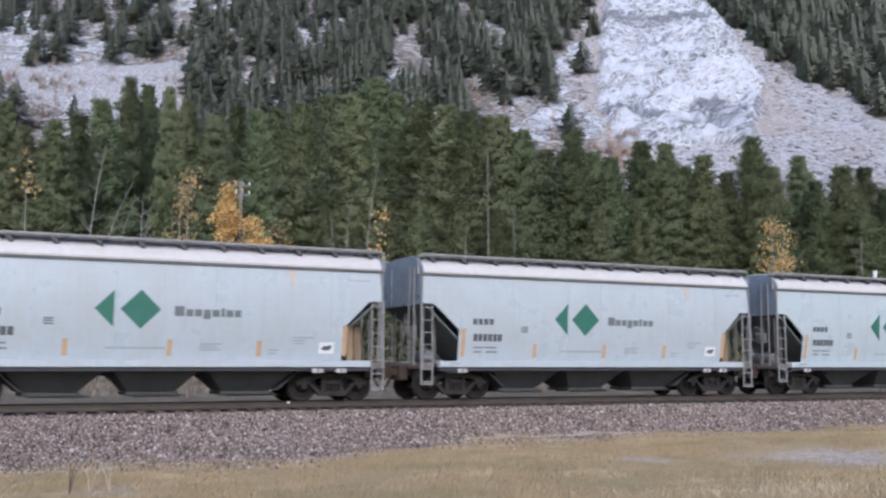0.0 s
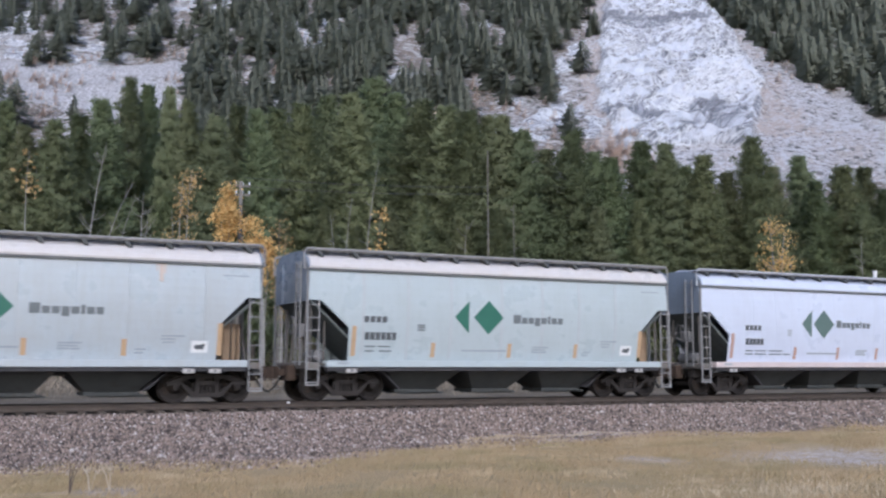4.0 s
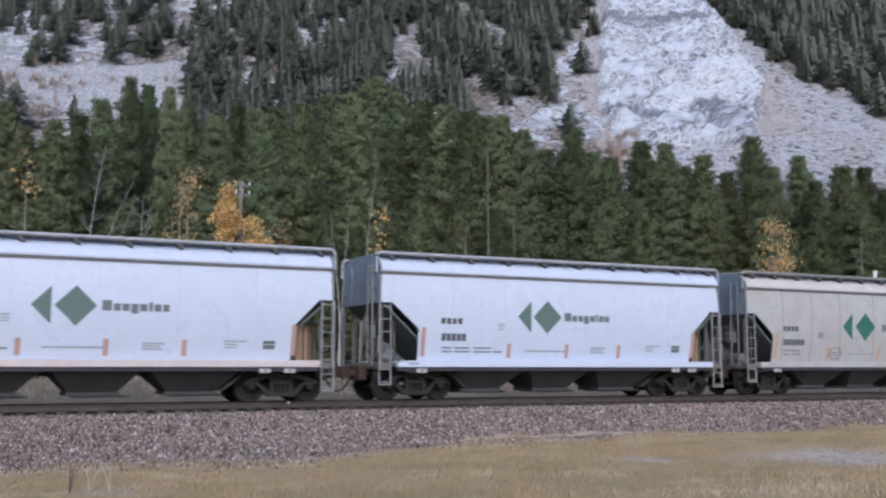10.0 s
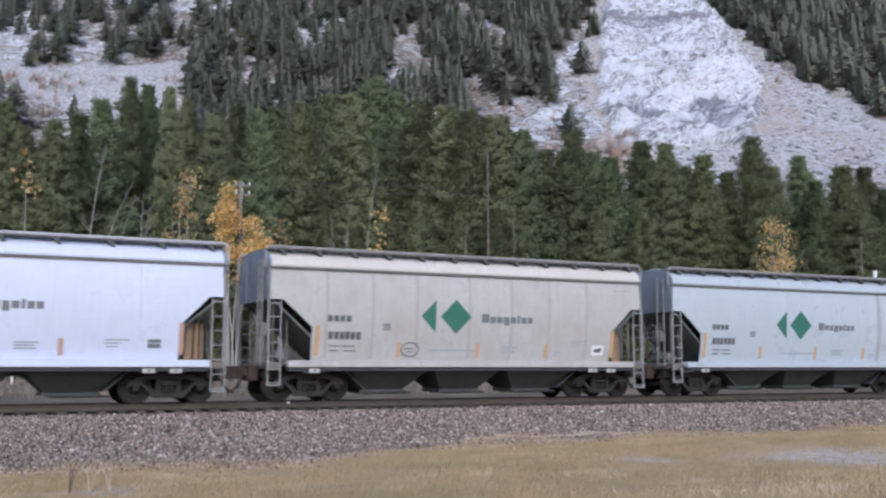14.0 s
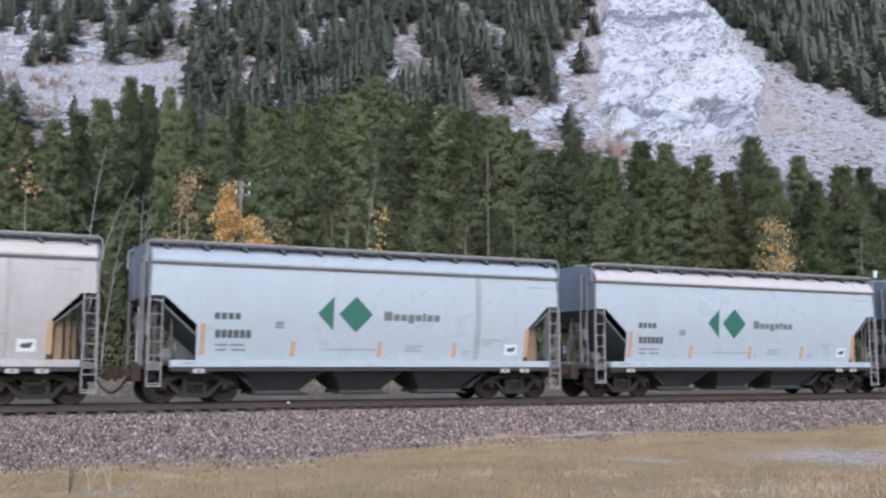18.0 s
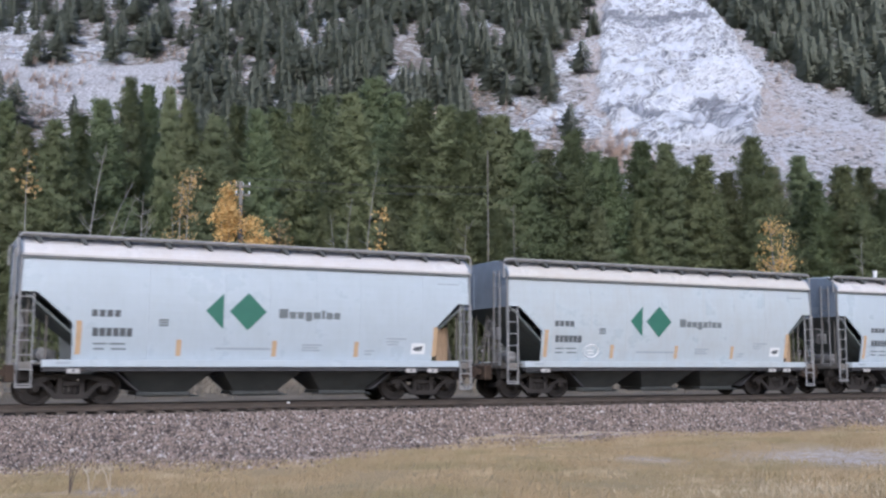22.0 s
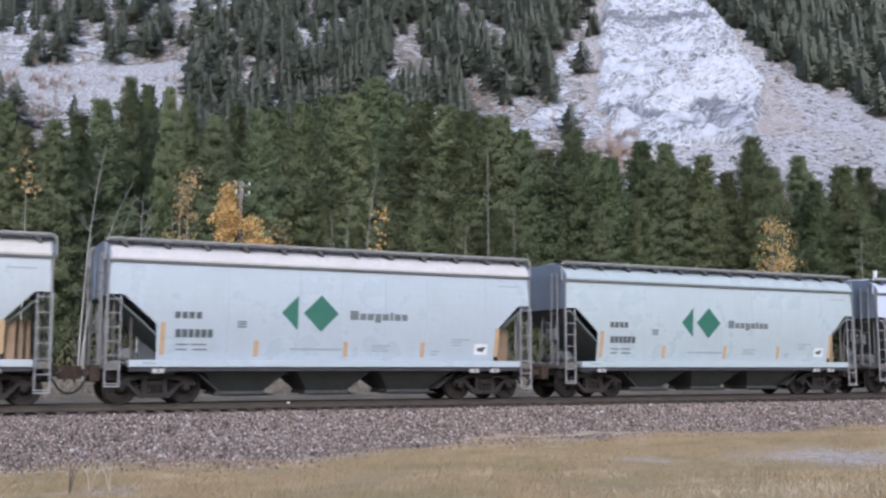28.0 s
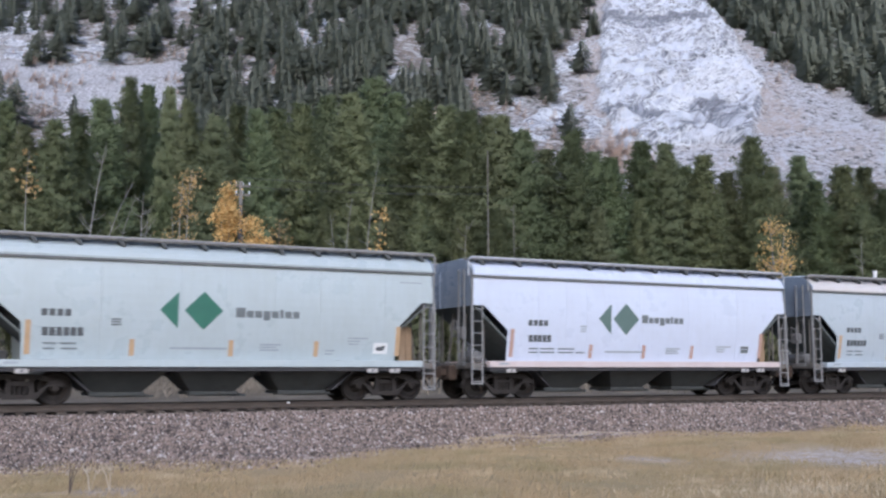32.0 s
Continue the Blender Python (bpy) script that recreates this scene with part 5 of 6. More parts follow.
def end_sill_mesh(bm):
    box(bm, 6.30, 6.62, -1.50, 1.50, 0.98, 1.17, 0.01)


def platform_mesh(bm):
    box(bm, 5.35, 6.30, -1.42, 1.42, 1.10, 1.14, 0.008)


def strut_mesh(bm, p, q, r):
    tube(bm, [p, q], r, 6)


STRUTS = [((6.45, y, 1.15), (6.45, y, 3.02), 0.035) for y in (-1.1, 1.1)] + [((6.55, y, 1.15), (6.35, y, 2.86), 0.04) for y in (-0.45, 0.45)] + [((5.95, y, 1.15), (5.95, y, 2.50), 0.03) for y in (-0.9, 0.9)]


def tank_mesh(bm):
    lathe(bm, [(-0.55, 0.10), (-0.50, 0.19), (0.50, 0.19), (0.55, 0.10)], 14, "y", 5.95, 1.38)
    box(bm, 5.5, 5.75, -0.95, -0.55, 1.14, 1.5, 0.03)
    tube(bm, [(5.6, -0.7, 1.5), (5.6, -0.7, 1.75), (6.2, -0.7, 1.9)], 0.02, 5)


def brake_wheel_mesh(bm):
    n = 18
    ring = [(6.86, 0.55 + 0.27 * math.cos(k * math.tau / n), 2.3 + 0.27 * math.sin(k * math.tau / n)) for k in range(n + 1)]
    tube(bm, ring, 0.017, 5, False)
    for k in range(4):
        a = k * math.tau / 4
        tube(bm, [(6.82, 0.55, 2.3), (6.86, 0.55 + 0.27 * math.cos(a), 2.3 + 0.27 * math.sin(a))], 0.012, 4, False)
    tube(bm, [(6.5, 0.55, 2.3), (6.84, 0.55, 2.3)], 0.03, 6)
    box(bm, 6.5, 6.66, 0.35, 0.75, 1.95, 2.35, 0.02)


def coupler_mesh(bm):
    box(bm, 6.85, 7.18, -0.11, 0.11, 0.77, 0.98, 0.02)
    prism(bm, [(7.12, -0.16), (7.28, -0.25), (7.47, -0.20), (7.44, -0.05), (7.38, 0.02), (7.41, 0.16), (7.30, 0.24), (7.12, 0.16)], "z", 0.69, 1.06)
    box(bm, 6.62, 6.92, -0.34, 0.34, 0.62, 1.10, 0.03)
    tube(bm, [(7.30, 0.0, 1.04), (7.30, 0.0, 0.62)], 0.035, 6)


def lever_mesh(bm):
    """Uncoupling rod from the corner of the wagon to the coupler head."""
    tube(bm, [(6.75, -1.42, 0.62), (6.78, -1.38, 0.84), (6.84, -0.55, 0.86), (7.05, -0.25, 0.84), (7.26, -0.10, 1.08)], 0.02, 6)
    for y in (-1.15, -0.5):
        box(bm, 6.64, 6.82, y - 0.03, y + 0.03, 0.80, 1.00)


def rigging_mesh(bm):
    """Brake rods and levers between the bogie and the end sill."""
    for y in (-0.42, 0.42):
        tube(bm, [(6.62, y, 0.92), (6.3, y * 0.8, 0.60), (5.5, y * 0.6, 0.52)], 0.03, 6)
    box(bm, 6.28, 6.34, -0.72, 0.72, 0.36, 0.48, 0.01)
    box(bm, 6.34, 6.62, -1.05, -0.80, 0.70, 0.99, 0.02)
    box(bm, 6.34, 6.62, 0.60, 0.95, 0.66, 0.99, 0.02)


def hose_mesh(bm):
    pts = [(6.8, -0.28, 0.80), (6.95, -0.32, 0.66), (7.08, -0.30, 0.46), (7.24, -0.22, 0.33), (7.415, -0.12, 0.29)]
    tube(bm, pts, 0.032, 7)


def frame_mesh(bm, sy):
    """Cast side frame of a three-piece bogie."""
    y0, y1 = sorted((sy * 0.93, sy * 1.06))
    top = [(-1.12, 0.60), (-1.12, 0.46), (-0.98, 0.60), (-0.80, 0.60), (-0.45, 0.70), (0.45, 0.70), (0.80, 0.60), (0.98, 0.60), (1.12, 0.46), (1.12, 0.60), (0.86, 0.73), (0.45, 0.84), (-0.45, 0.84), (-0.86, 0.73)]
    prism(bm, top, "y", y0, y1)
    low = [(-0.82, 0.62), (-0.72, 0.60), (-0.34, 0.30), (0.34, 0.30), (0.72, 0.60), (0.82, 0.62), (0.42, 0.17), (-0.42, 0.17)]
    prism(bm, low, "y", y0, y1)
    for s in (-1, 1):
        prism(bm, [(s * 0.20, 0.74), (s * 0.34, 0.74), (s * 0.36, 0.25), (s * 0.22, 0.25)], "y", y0, y1)
        box(bm, *sorted((s * 0.72, s * 1.06)), y0, y1, 0.52, 0.62)


def spring_mesh(bm, sy):
    for x in (-0.13, 0.0, 0.13):
        prof = [(0.30 + 0.022 * k, 0.062 if k % 2 else 0.048) for k in range(11)]
        lathe(bm, prof, 10, "z", x, sy * 0.995)
    box(bm, -0.22, 0.22, *sorted((sy * 0.90, sy * 1.09)), 0.52, 0.64, 0.01)


def bolster_mesh(bm):
    box(bm, -0.18, 0.18, -0.95, 0.95, 0.56, 0.78, 0.02)
    lathe(bm, [(0.76, 0.19), (0.84, 0.17)], 14, "z")
    for x in (-0.36, 0.36):
        box(bm, x - 0.05, x + 0.05, -0.72, 0.72, 0.36, 0.46)


def wheelset_mesh(bm):
    lathe(bm, [(-1.10, 0.06), (-1.09, 0.10), (-0.95, 0.115), (-0.94, 0.075), (-0.80, 0.085)], 14)
    lathe(bm, [(0.80, 0.085), (0.94, 0.075), (0.95, 0.115), (1.09, 0.10), (1.10, 0.06)], 14)
    lathe(bm, [(-0.70, 0.09), (0.70, 0.09)], 12)
    for s in (-1, 1):
        lathe(bm, [(s * 0.815, 0.10), (s * 0.81, 0.13), (s * 0.76, 0.20), (s * 0.765, 0.37), (s * 0.815, 0.385), (s * 0.82, 0.445), (s * 0.81, 0.455), (s * 0.715, 0.459), (s * 0.70, 0.484), (s * 0.685, 0.482), (s * 0.68, 0.38), (s * 0.725, 0.36), (s * 0.725, 0.20), (s * 0.66, 0.12), (s * 0.655, 0.09)], 28)
    for k in range(3):
        a = k * math.tau / 3
        for s in (-1, 1):
            box(bm, 0.055 * math.cos(a) - 0.014, 0.055 * math.cos(a) + 0.014, *sorted((s * 1.095, s * 1.115)), 0.055 * math.sin(a) - 0.014, 0.055 * math.sin(a) + 0.014)


def pad_mesh(bm):
    box(bm, -0.17, 0.17, -0.03, 0.03, 0.86, 0.985, 0.012)


def pad_hole_mesh(bm):
    lathe(bm, [(-0.037, 0.04), (0.0, 0.04)], 12, "y", 0.0, 0.925)


def tape_mesh(bm, w, h):
    box(bm, -w / 2, w / 2, -0.006, 0.012, 0, h, 0.002)


def triangle_mesh(bm):
    prism(bm, [(-0.26, 0.0), (0.25, 0.51), (0.25, -0.51)], "y", -0.006, 0.012)


def diamond_mesh(bm):
    prism(bm, [(-0.55, 0.0), (0.0, 0.54), (0.55, 0.0), (0.0, -0.54)], "y", -0.006, 0.012)


def bar_mesh(bm, w, h):
    box(bm, 0, w, -0.006, 0.012, 0, h)


def word_bars(car, face, x, z, length):
    """The company word as plain bars, one to a letter, at their heights."""
    marks = [(0.0, 0.28), (0.0, 0.20), (0.0, 0.20), (-0.07, 0.20), (0.0, 0.20), (0.0, 0.25), (0.0, 0.20), (0.0, 0.20)]
    wide = [1.3, 1.0, 1.0, 1.0, 1.05, 0.6, 1.0, 0.95]
    for (lo, hi), w in zip(marks, wide):
        step = length * w / sum(wide)
        part("word_bar", shared("word_bar_%.3f_%.2f" % (step, hi - lo), bar_mesh, step - 0.045, hi - lo), INK, car, at=face @ skin(x + 0.015, z + lo, 0.2))
        x += step


def number_row(car, face, x, z, n, w, h, gap):
    for k in range(n):
        part("number_bar", shared("number_bar_%.3f_%.3f" % (w, h), bar_mesh, w, h), INK_BLACK, car, at=face @ skin(x + k * (w + gap), z, 0.2))


def lines_mesh(bm, rows):
    for x, z, w, h in rows:
        box(bm, x, x + w, -0.006, 0.012, z, z + h)


def blob_mesh(bm):
    pts = [(-0.17, -0.02), (-0.10, 0.055), (0.02, 0.06), (0.10, 0.09), (0.17, 0.07), (0.13, -0.01), (0.10, -0.07), (-0.08, -0.075)]
    prism(bm, pts, "y", -0.012, 0.0)


SEAMS = {"ribbed": (-HALF, -4.9, -3.4, -1.9, -0.05, 1.5, 2.95, 4.45, HALF), "new": (-HALF, -4.2, -3.1, -2.28, -0.05, 2.1, 4.35, HALF), "old": (-HALF, -3.35, -1.2, 0.1, 1.55, 2.95, 5.05, HALF)}
ROWS_NEW = ((0.0, 0.12, 0.35, 0.045), (0.45, 0.12, 0.55, 0.045), (1.15, 0.12, 0.65, 0.045), (0.0, 0.0, 0.35, 0.045), (0.45, 0.0, 0.55, 0.045), (1.15, 0.0, 0.62, 0.045), (1.85, 0.0, 0.35, 0.045))
ROWS_OLD = ((0.0, 0.14, 0.35, 0.045), (0.42, 0.14, 0.42, 0.045), (0.0, 0.0, 0.28, 0.045), (0.46, 0.0, 0.40, 0.045))
TRUCKS = []


def truck(car, x):
    t = part("truck", shared("bolster", bolster_mesh), TRUCKMAT, car, "dark rust-black cast steel bogie", at=(x, 0, 0))
    for s in (-1, 1):
        part("side_frame", shared("side_frame%d" % s, frame_mesh, s), TRUCKMAT, t)
        part("spring_nest", shared("springs%d" % s, spring_mesh, s), TRUCKMAT, t)
    for dx in (-0.889, 0.889):
        w = part("wheelset", shared("wheelset", wheelset_mesh), WHEELMAT, t, at=(dx, 0, 0.459))
        TRUCKS.append((w, dx))


def wagon(kind, body, label, smear=False, extra="", roof=None, ribbed=False, sill=None):
    """A covered hopper wagon; its origin is at the rail top under its middle."""
    car = new("hopper_wagon")
    car.empty_display_size = 1.0
    gap = 0.005 if ribbed else 0.002
    plan = "ribbed" if ribbed else kind
    seams = SEAMS[plan]
    tape = RED_TAPE if kind == "new" else ORANGE
    green = EMBLEM_GREY if kind == "new" else EMBLEM
    for s in (-1, 1):
        for k, (a, b) in enumerate(zip(seams, seams[1:])):
            part("side_panel", shared("panel_%s_%d_%d" % (plan, s, k), panel_mesh, a + gap, b - gap, s), body, car)
        part("side_sill", shared("sill%d" % s, sill_mesh, s), sill or body, car)
        # the shade under the sill, painted as a dark strip
        part("sill_flange", shared("flange%d" % s, shade_strip_mesh, s), SHADOW_STEEL, car, "near-black strip standing for the shade under the sill")
        # chord coloured dark so that the eave's shadow line is painted on
        part("top_chord", shared("chord%d" % s, lambda bm, q: box(bm, -HALF, HALF, *sorted((q * 1.45, q * 1.555)), 3.925, 3.985), s), CHORD, car, "top chord, dark grey for the shadow line below the eave")
        side = Matrix.Identity(4) if s < 0 else pose(0, 0, 0, 0, 0, 180)
        part("running_board", shared("board", run_board_mesh), GALV, car, at=side @ pose(0, -1.38, 0))
        part("roof_rail", shared("roof_rail", rail_mesh), GALV_WHITE if kind == "new" else GALV_MID, car, "dull galvanised edge rail", at=side @ pose(0, -1.44, 0))
        stays = 10 if kind == "new" else 12
        for k in range(stays):
            part("rail_bracket", shared("bracket", bracket_mesh), BAYGREY, car, at=side @ pose(-6.3 + k * 12.6 / (stays - 1), -1.42, 0))
        # markings
        if s > 0:
            for e in (-1, 1):
                part("corner_post", shared("post", post_mesh), GALV, car, at=side @ pose(e * (HALF - 0.03), -1.50, 0))
                part("side_ladder", shared("ladder_%d" % (e > 0), ladder_mesh, 0.50 if e < 0 else 0.34, 3.0, 7), GALV_MID, car, "dull steel side ladder", at=side @ pose(e * 6.54, -1.55, 0))
            continue
        face = side @ pose(0, -SIDE, 0)
        for x in (-5.25, 5.45):
            part("reflective_strip", shared("tape_long", tape_mesh, 0.14, 0.92), tape, car, at=face @ skin(x, 1.36, 0.92))
        for x in ((-2.15, 0.09, 2.22) if kind == "new" else (-2.58, 0.20, 2.78)):
            part("reflective_strip", shared("tape_short", tape_mesh, 0.14, 0.47), tape, car, at=face @ skin(x, 1.33, 0.47))
        ex = -1.53 if kind == "new" else -1.52
        part("emblem_triangle", shared("triangle", triangle_mesh), green, car, at=face @ skin(ex, 2.68 if kind == "new" else 2.62))
        part("emblem_diamond", shared("diamond", diamond_mesh), green, car, at=face @ skin(ex + (0.88 if kind == "new" else 0.97), 2.68 if kind == "new" else 2.62))
        word_bars(car, face, 0.01 if kind == "new" else 0.36, 2.56 if kind == "new" else 2.45, 1.86 if kind == "new" else 1.95)
        mx = -4.60 if kind == "new" else -4.88
        number_row(car, face, mx, 2.39, 4, 0.15, 0.19, 0.05)
        number_row(car, face, mx, 1.86, 5 if kind == "new" else 6, 0.145, 0.235, 0.035)
        for rx, rz, rw, rh in ROWS_NEW if kind == "new" else ROWS_OLD:
            part("data_line", shared("data_line_%.2f" % rw, bar_mesh, rw, rh), INK, car, at=face @ skin(mx + rx, 1.50 + rz, rh))
        part("small_print", shared("print_a", lines_mesh, ((0, 0, 1.62, 0.055),)), INK_FAINT, car, at=face @ skin(-1.55, 1.53))
        part("small_print", shared("print_b", lines_mesh, ((0, 0.16, 0.62, 0.05), (0, 0.08, 0.5, 0.05), (0, 0.0, 0.56, 0.05))), INK_FAINT, car, at=face @ skin(1.05, 1.50))
        part("small_print", shared("print_c", lines_mesh, ((0, 0.20, 0.66, 0.045), (0, 0.11, 0.4, 0.045), (0.04, 0.02, 0.32, 0.045))), INK_FAINT, car, at=face @ skin(3.35 if kind == "new" else 3.79, 1.55 if kind == "new" else 1.68))
        if kind == "new":
            part("square_stencil", shared("stencil", lines_mesh, ((0, 0.15, 0.36, 0.10), (0, 0.0, 0.36, 0.13))), INK, car, at=face @ skin(4.5, 1.55))
            part("small_stencil", shared("stencil_s", lines_mesh, ((0, 0.13, 0.24, 0.05), (0.02, 0.05, 0.2, 0.04), (0, -0.03, 0.22, 0.04))), INK_FAINT, car, at=face @ skin(-2.55, 2.25))
        else:
            pl = part("placard", shared("placard", lambda bm: box(bm, -0.24, 0.24, -0.007, 0.012, -0.17, 0.17)), WHITE_PLATE, car, "white placard with a dark blot", at=face @ skin(4.86, 1.60))
            part("blot", shared("blot", blob_mesh), INK_BLACK, pl)
            part("small_stencil", shared("stencil_o", lines_mesh, ((0, 0.15, 0.26, 0.045), (0, 0.08, 0.26, 0.045), (0, 0.0, 0.26, 0.05))), INK, car, at=face @ skin(-3.10, 2.16))
            part("small_print", shared("print_d", lines_mesh, ((0, 0.1, 0.3, 0.05), (0, 0.0, 0.24, 0.05))), INK_FAINT, car, at=face @ skin(3.05, 1.40))
            part("small_print", shared("print_e", lines_mesh, ((0, 0, 0.75, 0.04),)), INK_FAINT, car, at=face @ skin(5.55, 3.62))
        part("sill_print", shared("print_f", lines_mesh, ((0, 0.02, 0.36, 0.07),)), INK_FAINT, car, at=face @ pose(-5.75, -0.072, 1.09))
        for x in (-5.30, 4.62, 5.36):
            pad = part("jacking_pad", shared("pad", pad_mesh), PADMAT, car, "white jacking pad", at=side @ pose(x, -1.56, 0))
            part("pad_hole", shared("pad_hole", pad_hole_mesh), CHORD, pad)
        # ladders and corner posts
        for e in (-1, 1):
            part("corner_post", shared("post", post_mesh), GALV, car, at=side @ pose(e * (HALF - 0.03), -1.50, 0))
            part("side_ladder", shared("ladder_%d" % (e > 0), ladder_mesh, 0.50 if e < 0 else 0.34, 3.0, 7), GALV_MID, car, "dull steel side ladder", at=side @ pose(e * 6.54, -1.55, 0))
    part("roof", shared("roof", roof_mesh), roof or body, car, "dust-stained roof sheet" if roof else "")
    for x in (-4.8, -1.6, 1.6, 4.8):
        part("roof_hatch", shared("hatch", hatch_mesh), body, car, at=(x, 0, 0))
    for x, q in ((-1, pose(0, 0, 0, 0, 0, 180)), (1, Matrix.Identity(4))):
        # darker than the sides because its shade is painted in
        part("end_wall", shared("end_wall", end_wall_mesh), COOL_END, car, "grimy end wall with blue-grey shade painted in", at=q @ pose(0.07, 0, 0))
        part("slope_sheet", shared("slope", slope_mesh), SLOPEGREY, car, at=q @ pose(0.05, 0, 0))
        # lower run of the slope sheet, its underside shade painted in
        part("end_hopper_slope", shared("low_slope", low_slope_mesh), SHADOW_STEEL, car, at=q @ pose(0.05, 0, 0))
        part("end_sill", shared("end_sill", end_sill_mesh), STRUTMAT, car, at=q @ pose(0.05, 0, 0))
        part("end_platform", shared("platform", platform_mesh), STRUTMAT, car, at=q)
        for k, (a, b, c) in enumerate(STRUTS):
            part("end_strut", shared("strut%d" % k, strut_mesh, a, b, c), STRUTMAT, car, at=q)
        part("coupler", shared("coupler", coupler_mesh), RUSTBROWN, car, "rust-brown knuckle coupler", at=q)
        part("uncoupling_lever", shared("lever", lever_mesh), STRUTMAT, car, at=q)
        part("brake_rigging", shared("rigging", rigging_mesh), TRUCKMAT, car, at=q)
        part("air_hose", shared("hose", hose_mesh), RUBBER, car, "black rubber air hose", at=q)
        part("end_ladder", shared("ladder_end", ladder_mesh, 1.1, 4.2, 8), GALV, car, at=q @ pose(6.82, 1.0, 0, 0, 0, 90))
    for x, y, wide in ((5.76, -1.18, 0.22), (6.02, -1.02, 0.12), (6.22, -0.80, 0.10), (5.95, 0.30, 0.16)):
        part("inner_post", shared("inner_post_%.2f" % wide, inner_post_mesh, wide), RUSTPOST, car, "rust-stained inner end post", at=pose(x, y, 0))
    part("brake_tank", shared("tank", tank_mesh), GALV, car, "grey air brake reservoir and valve", at=pose(0, 0, 0, 0, 0, 180))
    part("brake_wheel", shared("brake_wheel", brake_wheel_mesh), GALV, car, at=pose(0, 0, 0, 0, 0, 180))
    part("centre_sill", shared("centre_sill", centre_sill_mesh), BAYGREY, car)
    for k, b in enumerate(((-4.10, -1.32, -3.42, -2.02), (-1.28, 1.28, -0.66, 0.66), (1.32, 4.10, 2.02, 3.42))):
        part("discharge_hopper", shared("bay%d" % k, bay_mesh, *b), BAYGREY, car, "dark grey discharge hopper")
    truck(car, -5.28)
    truck(car, 5.28)
    if smear:
        part("soot_smear", shared("smear", smear_mesh, 3.74, 0.42), PALE_SEAM, car, "faint grey vertical soot smear")
        part("soot_smear", shared("smear_core", smear_mesh, 3.68, 0.20, 0.008), SMEAR, car, "grey vertical soot smear")
    if ribbed:
        for x in seams[1:-1]:
            part("weld_seam", shared("weld_%.2f" % x, smear_mesh, x, 0.09), BEIGE_SEAM if body is BEIGE else PALE_SEAM, car, "slightly darker upright weld seam")
    if extra == "rust":
        def run(bm):
            lines_mesh(bm, ((0, 0.0, 0.10, 0.52), (0.12, 0.22, 0.05, 0.30), (-0.09, 0.30, 0.04, 0.22)))
        part("rust_run", shared("rust_run", run), RUSTRUN, car, "orange rust run below the roof edge", at=pose(0, -SIDE, 0) @ skin(3.75, 3.40, 0.52))
    if extra == "loop":
        def loop(bm):
            tube(bm, [(0.30 * math.cos(k * math.tau / 16), -0.004, 0.22 * math.sin(k * math.tau / 16)) for k in range(17)], 0.02, 4, False)
            lines = ((-0.18, 0.0, 0.3, 0.04), (-0.1, -0.1, 0.22, 0.04))
            lines_mesh(bm, lines)
        part("scrawl", shared("scrawl", loop), WHITE_PLATE if body is not BEIGE else INK, car, "hand-drawn looping scrawl", at=pose(0, -SIDE - 0.004, 0) @ skin(-3.45 if body is not BEIGE else -2.2, 1.58))
    return tagged(car, label, "freight wagon", group="hopper wagons of the train")


BEIGE_SEAM = plain("dark_beige_seam", (0.30, 0.285, 0.27), (0.37, 0.355, 0.345), 2.0, 0.7)
PALE_SEAM = plain("grey_pale_seam", (0.355, 0.385, 0.41), (0.42, 0.455, 0.485), 2.0, 0.7)
RUSTRUN = plain("thin_orange_rust_run", (0.40, 0.33, 0.28), (0.50, 0.42, 0.37), 3.0, 0.8)
SMEAR = plain("grey_soot_smear", (0.25, 0.27, 0.30), (0.34, 0.37, 0.405), 2.0, 0.8)
WHITE_OLD = "weathered white covered hopper wagon with a green diamond emblem"
WHITE_NEW = "clean bluish-white covered hopper wagon with a grey-green diamond emblem"
ROLL_ON = "weathered white covered hopper wagon with visible side seams and green emblem"
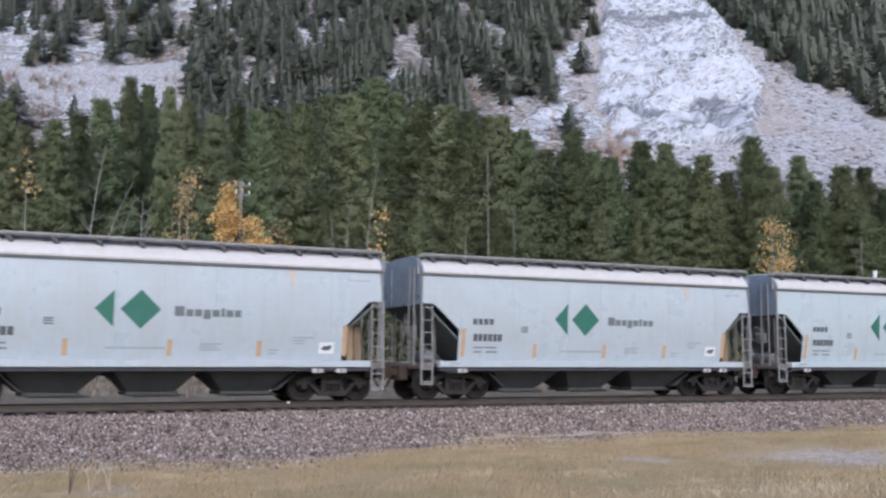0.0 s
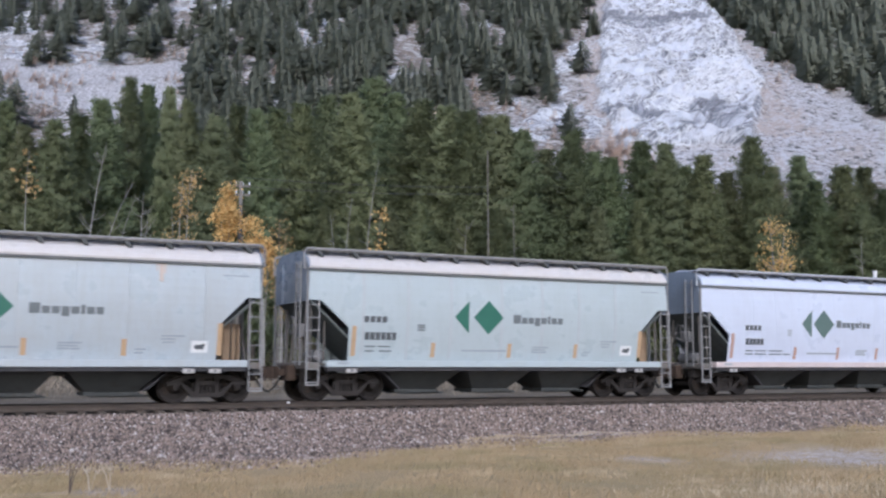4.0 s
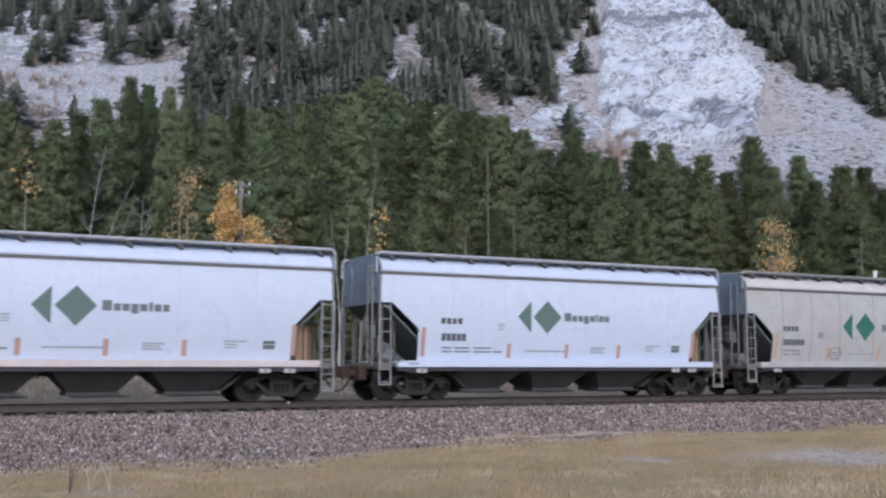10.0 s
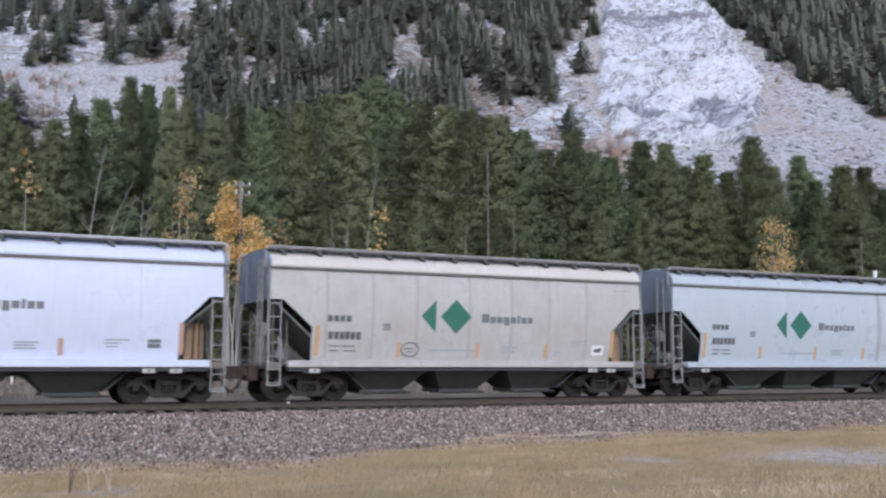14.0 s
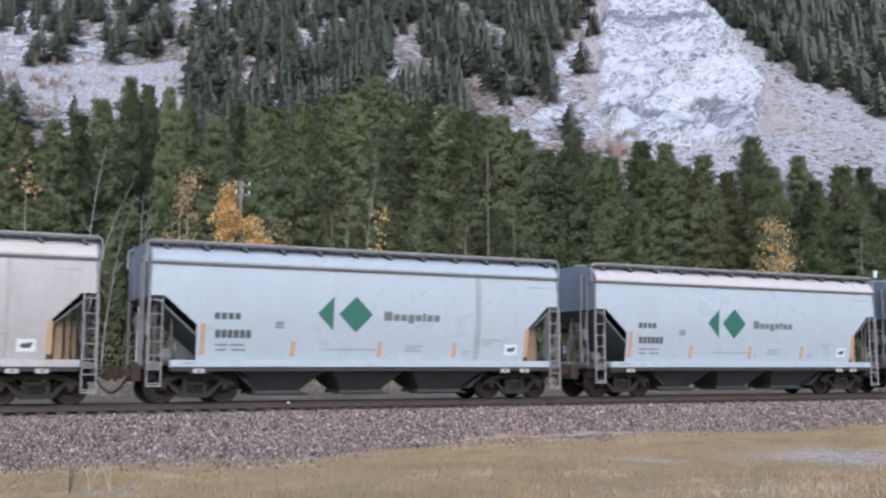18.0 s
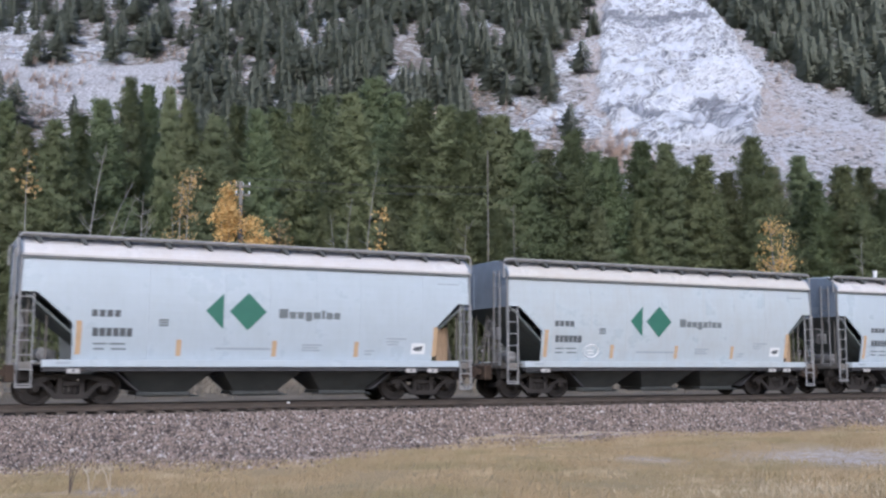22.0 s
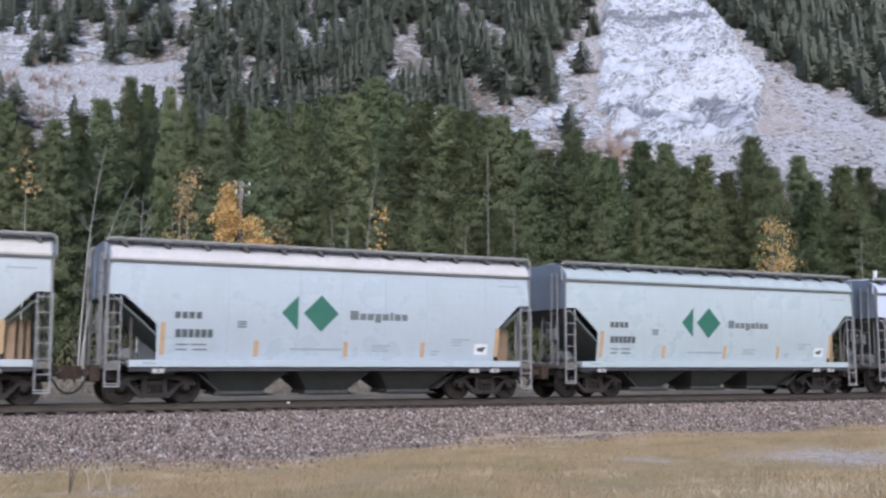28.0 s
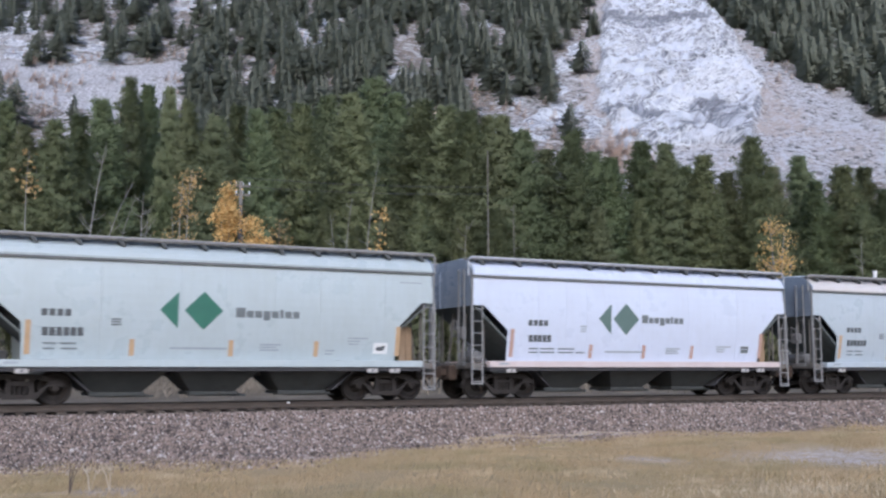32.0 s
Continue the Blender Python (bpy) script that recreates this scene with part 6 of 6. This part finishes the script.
CARS = [
    wagon("old", RUSTY, "rust-streaked white covered hopper wagon with a green emblem", roof=ROOF_PINK, extra="rust"),
    wagon("old", RUSTY, "white covered hopper wagon with rust runs below its roof", roof=ROOF_PINK, extra="rust"),
    wagon("old", PALE_GREEN, ROLL_ON, roof=ROOF_PINK, ribbed=True),
    wagon("new", COOL, "bluish-white covered hopper wagon with a pink-stained sill", sill=PINK_SILL),
    wagon("new", COOL, WHITE_NEW),
    wagon("old", BEIGE, "dusty beige-stained covered hopper wagon with a green diamond emblem", extra="loop", roof=ROOF_TAN, ribbed=True),
    wagon("old", PALE, "white covered hopper wagon with a grey vertical soot smear", smear=True),
    wagon("old", PALE, WHITE_OLD, roof=ROOF_PINK),
    wagon("old", RUSTY, "white covered hopper wagon with a looping scrawl beside its number", extra="loop", roof=ROOF_TAN, ribbed=True),
    wagon("old", PALE, WHITE_OLD, roof=ROOF_PINK),
    wagon("old", PALE_GREEN, WHITE_OLD),
    wagon("new", COOL, "bluish-white covered hopper wagon with a pink-stained sill", sill=PINK_SILL),
    wagon("old", PALE, WHITE_OLD, roof=ROOF_PINK),
]
FIRST = -3
SPEED = 4.565
SLACK = [0.0, -0.08, -0.10, -0.02, 0.09, -0.02, -0.06, 0.03, 0.02, 0.04, 0.04, 0.0, 0.0]      # play in the couplings


# ================= movement =================
def lead(t):
    """How far the middle of wagon 0 stands along the track."""
    late = np.interp(t, [0, 3, 6, 9, 12, 16, 20, 24, 28, 32], [0.54, 0.28, 0.18, 0.12, 0.11, 0.16, 0.18, 0.15, 0.12, 0.03])
    return 9.04 - SPEED * (t - 9) + float(late)


def motions():
    times_car = [0, 3, 6, 9, 12, 16, 20, 24, 28, 32]
    for k, car in enumerate(CARS):
        walk(car, [(t, pose(lead(t) + (FIRST + k) * PITCH + SLACK[k], 0, 0)) for t in times_car])
    step = 4 / FPS
    rows = [i * step for i in range(int(32 / step) + 1)]
    turns = [(t, math.degrees((lead(0) - lead(t)) / 0.459)) for t in rows]
    for w, dx in TRUCKS:
        walk(w, [(t, pose(dx, 0, 0.459, 0, -a, 0)) for t, a in turns])


motions()
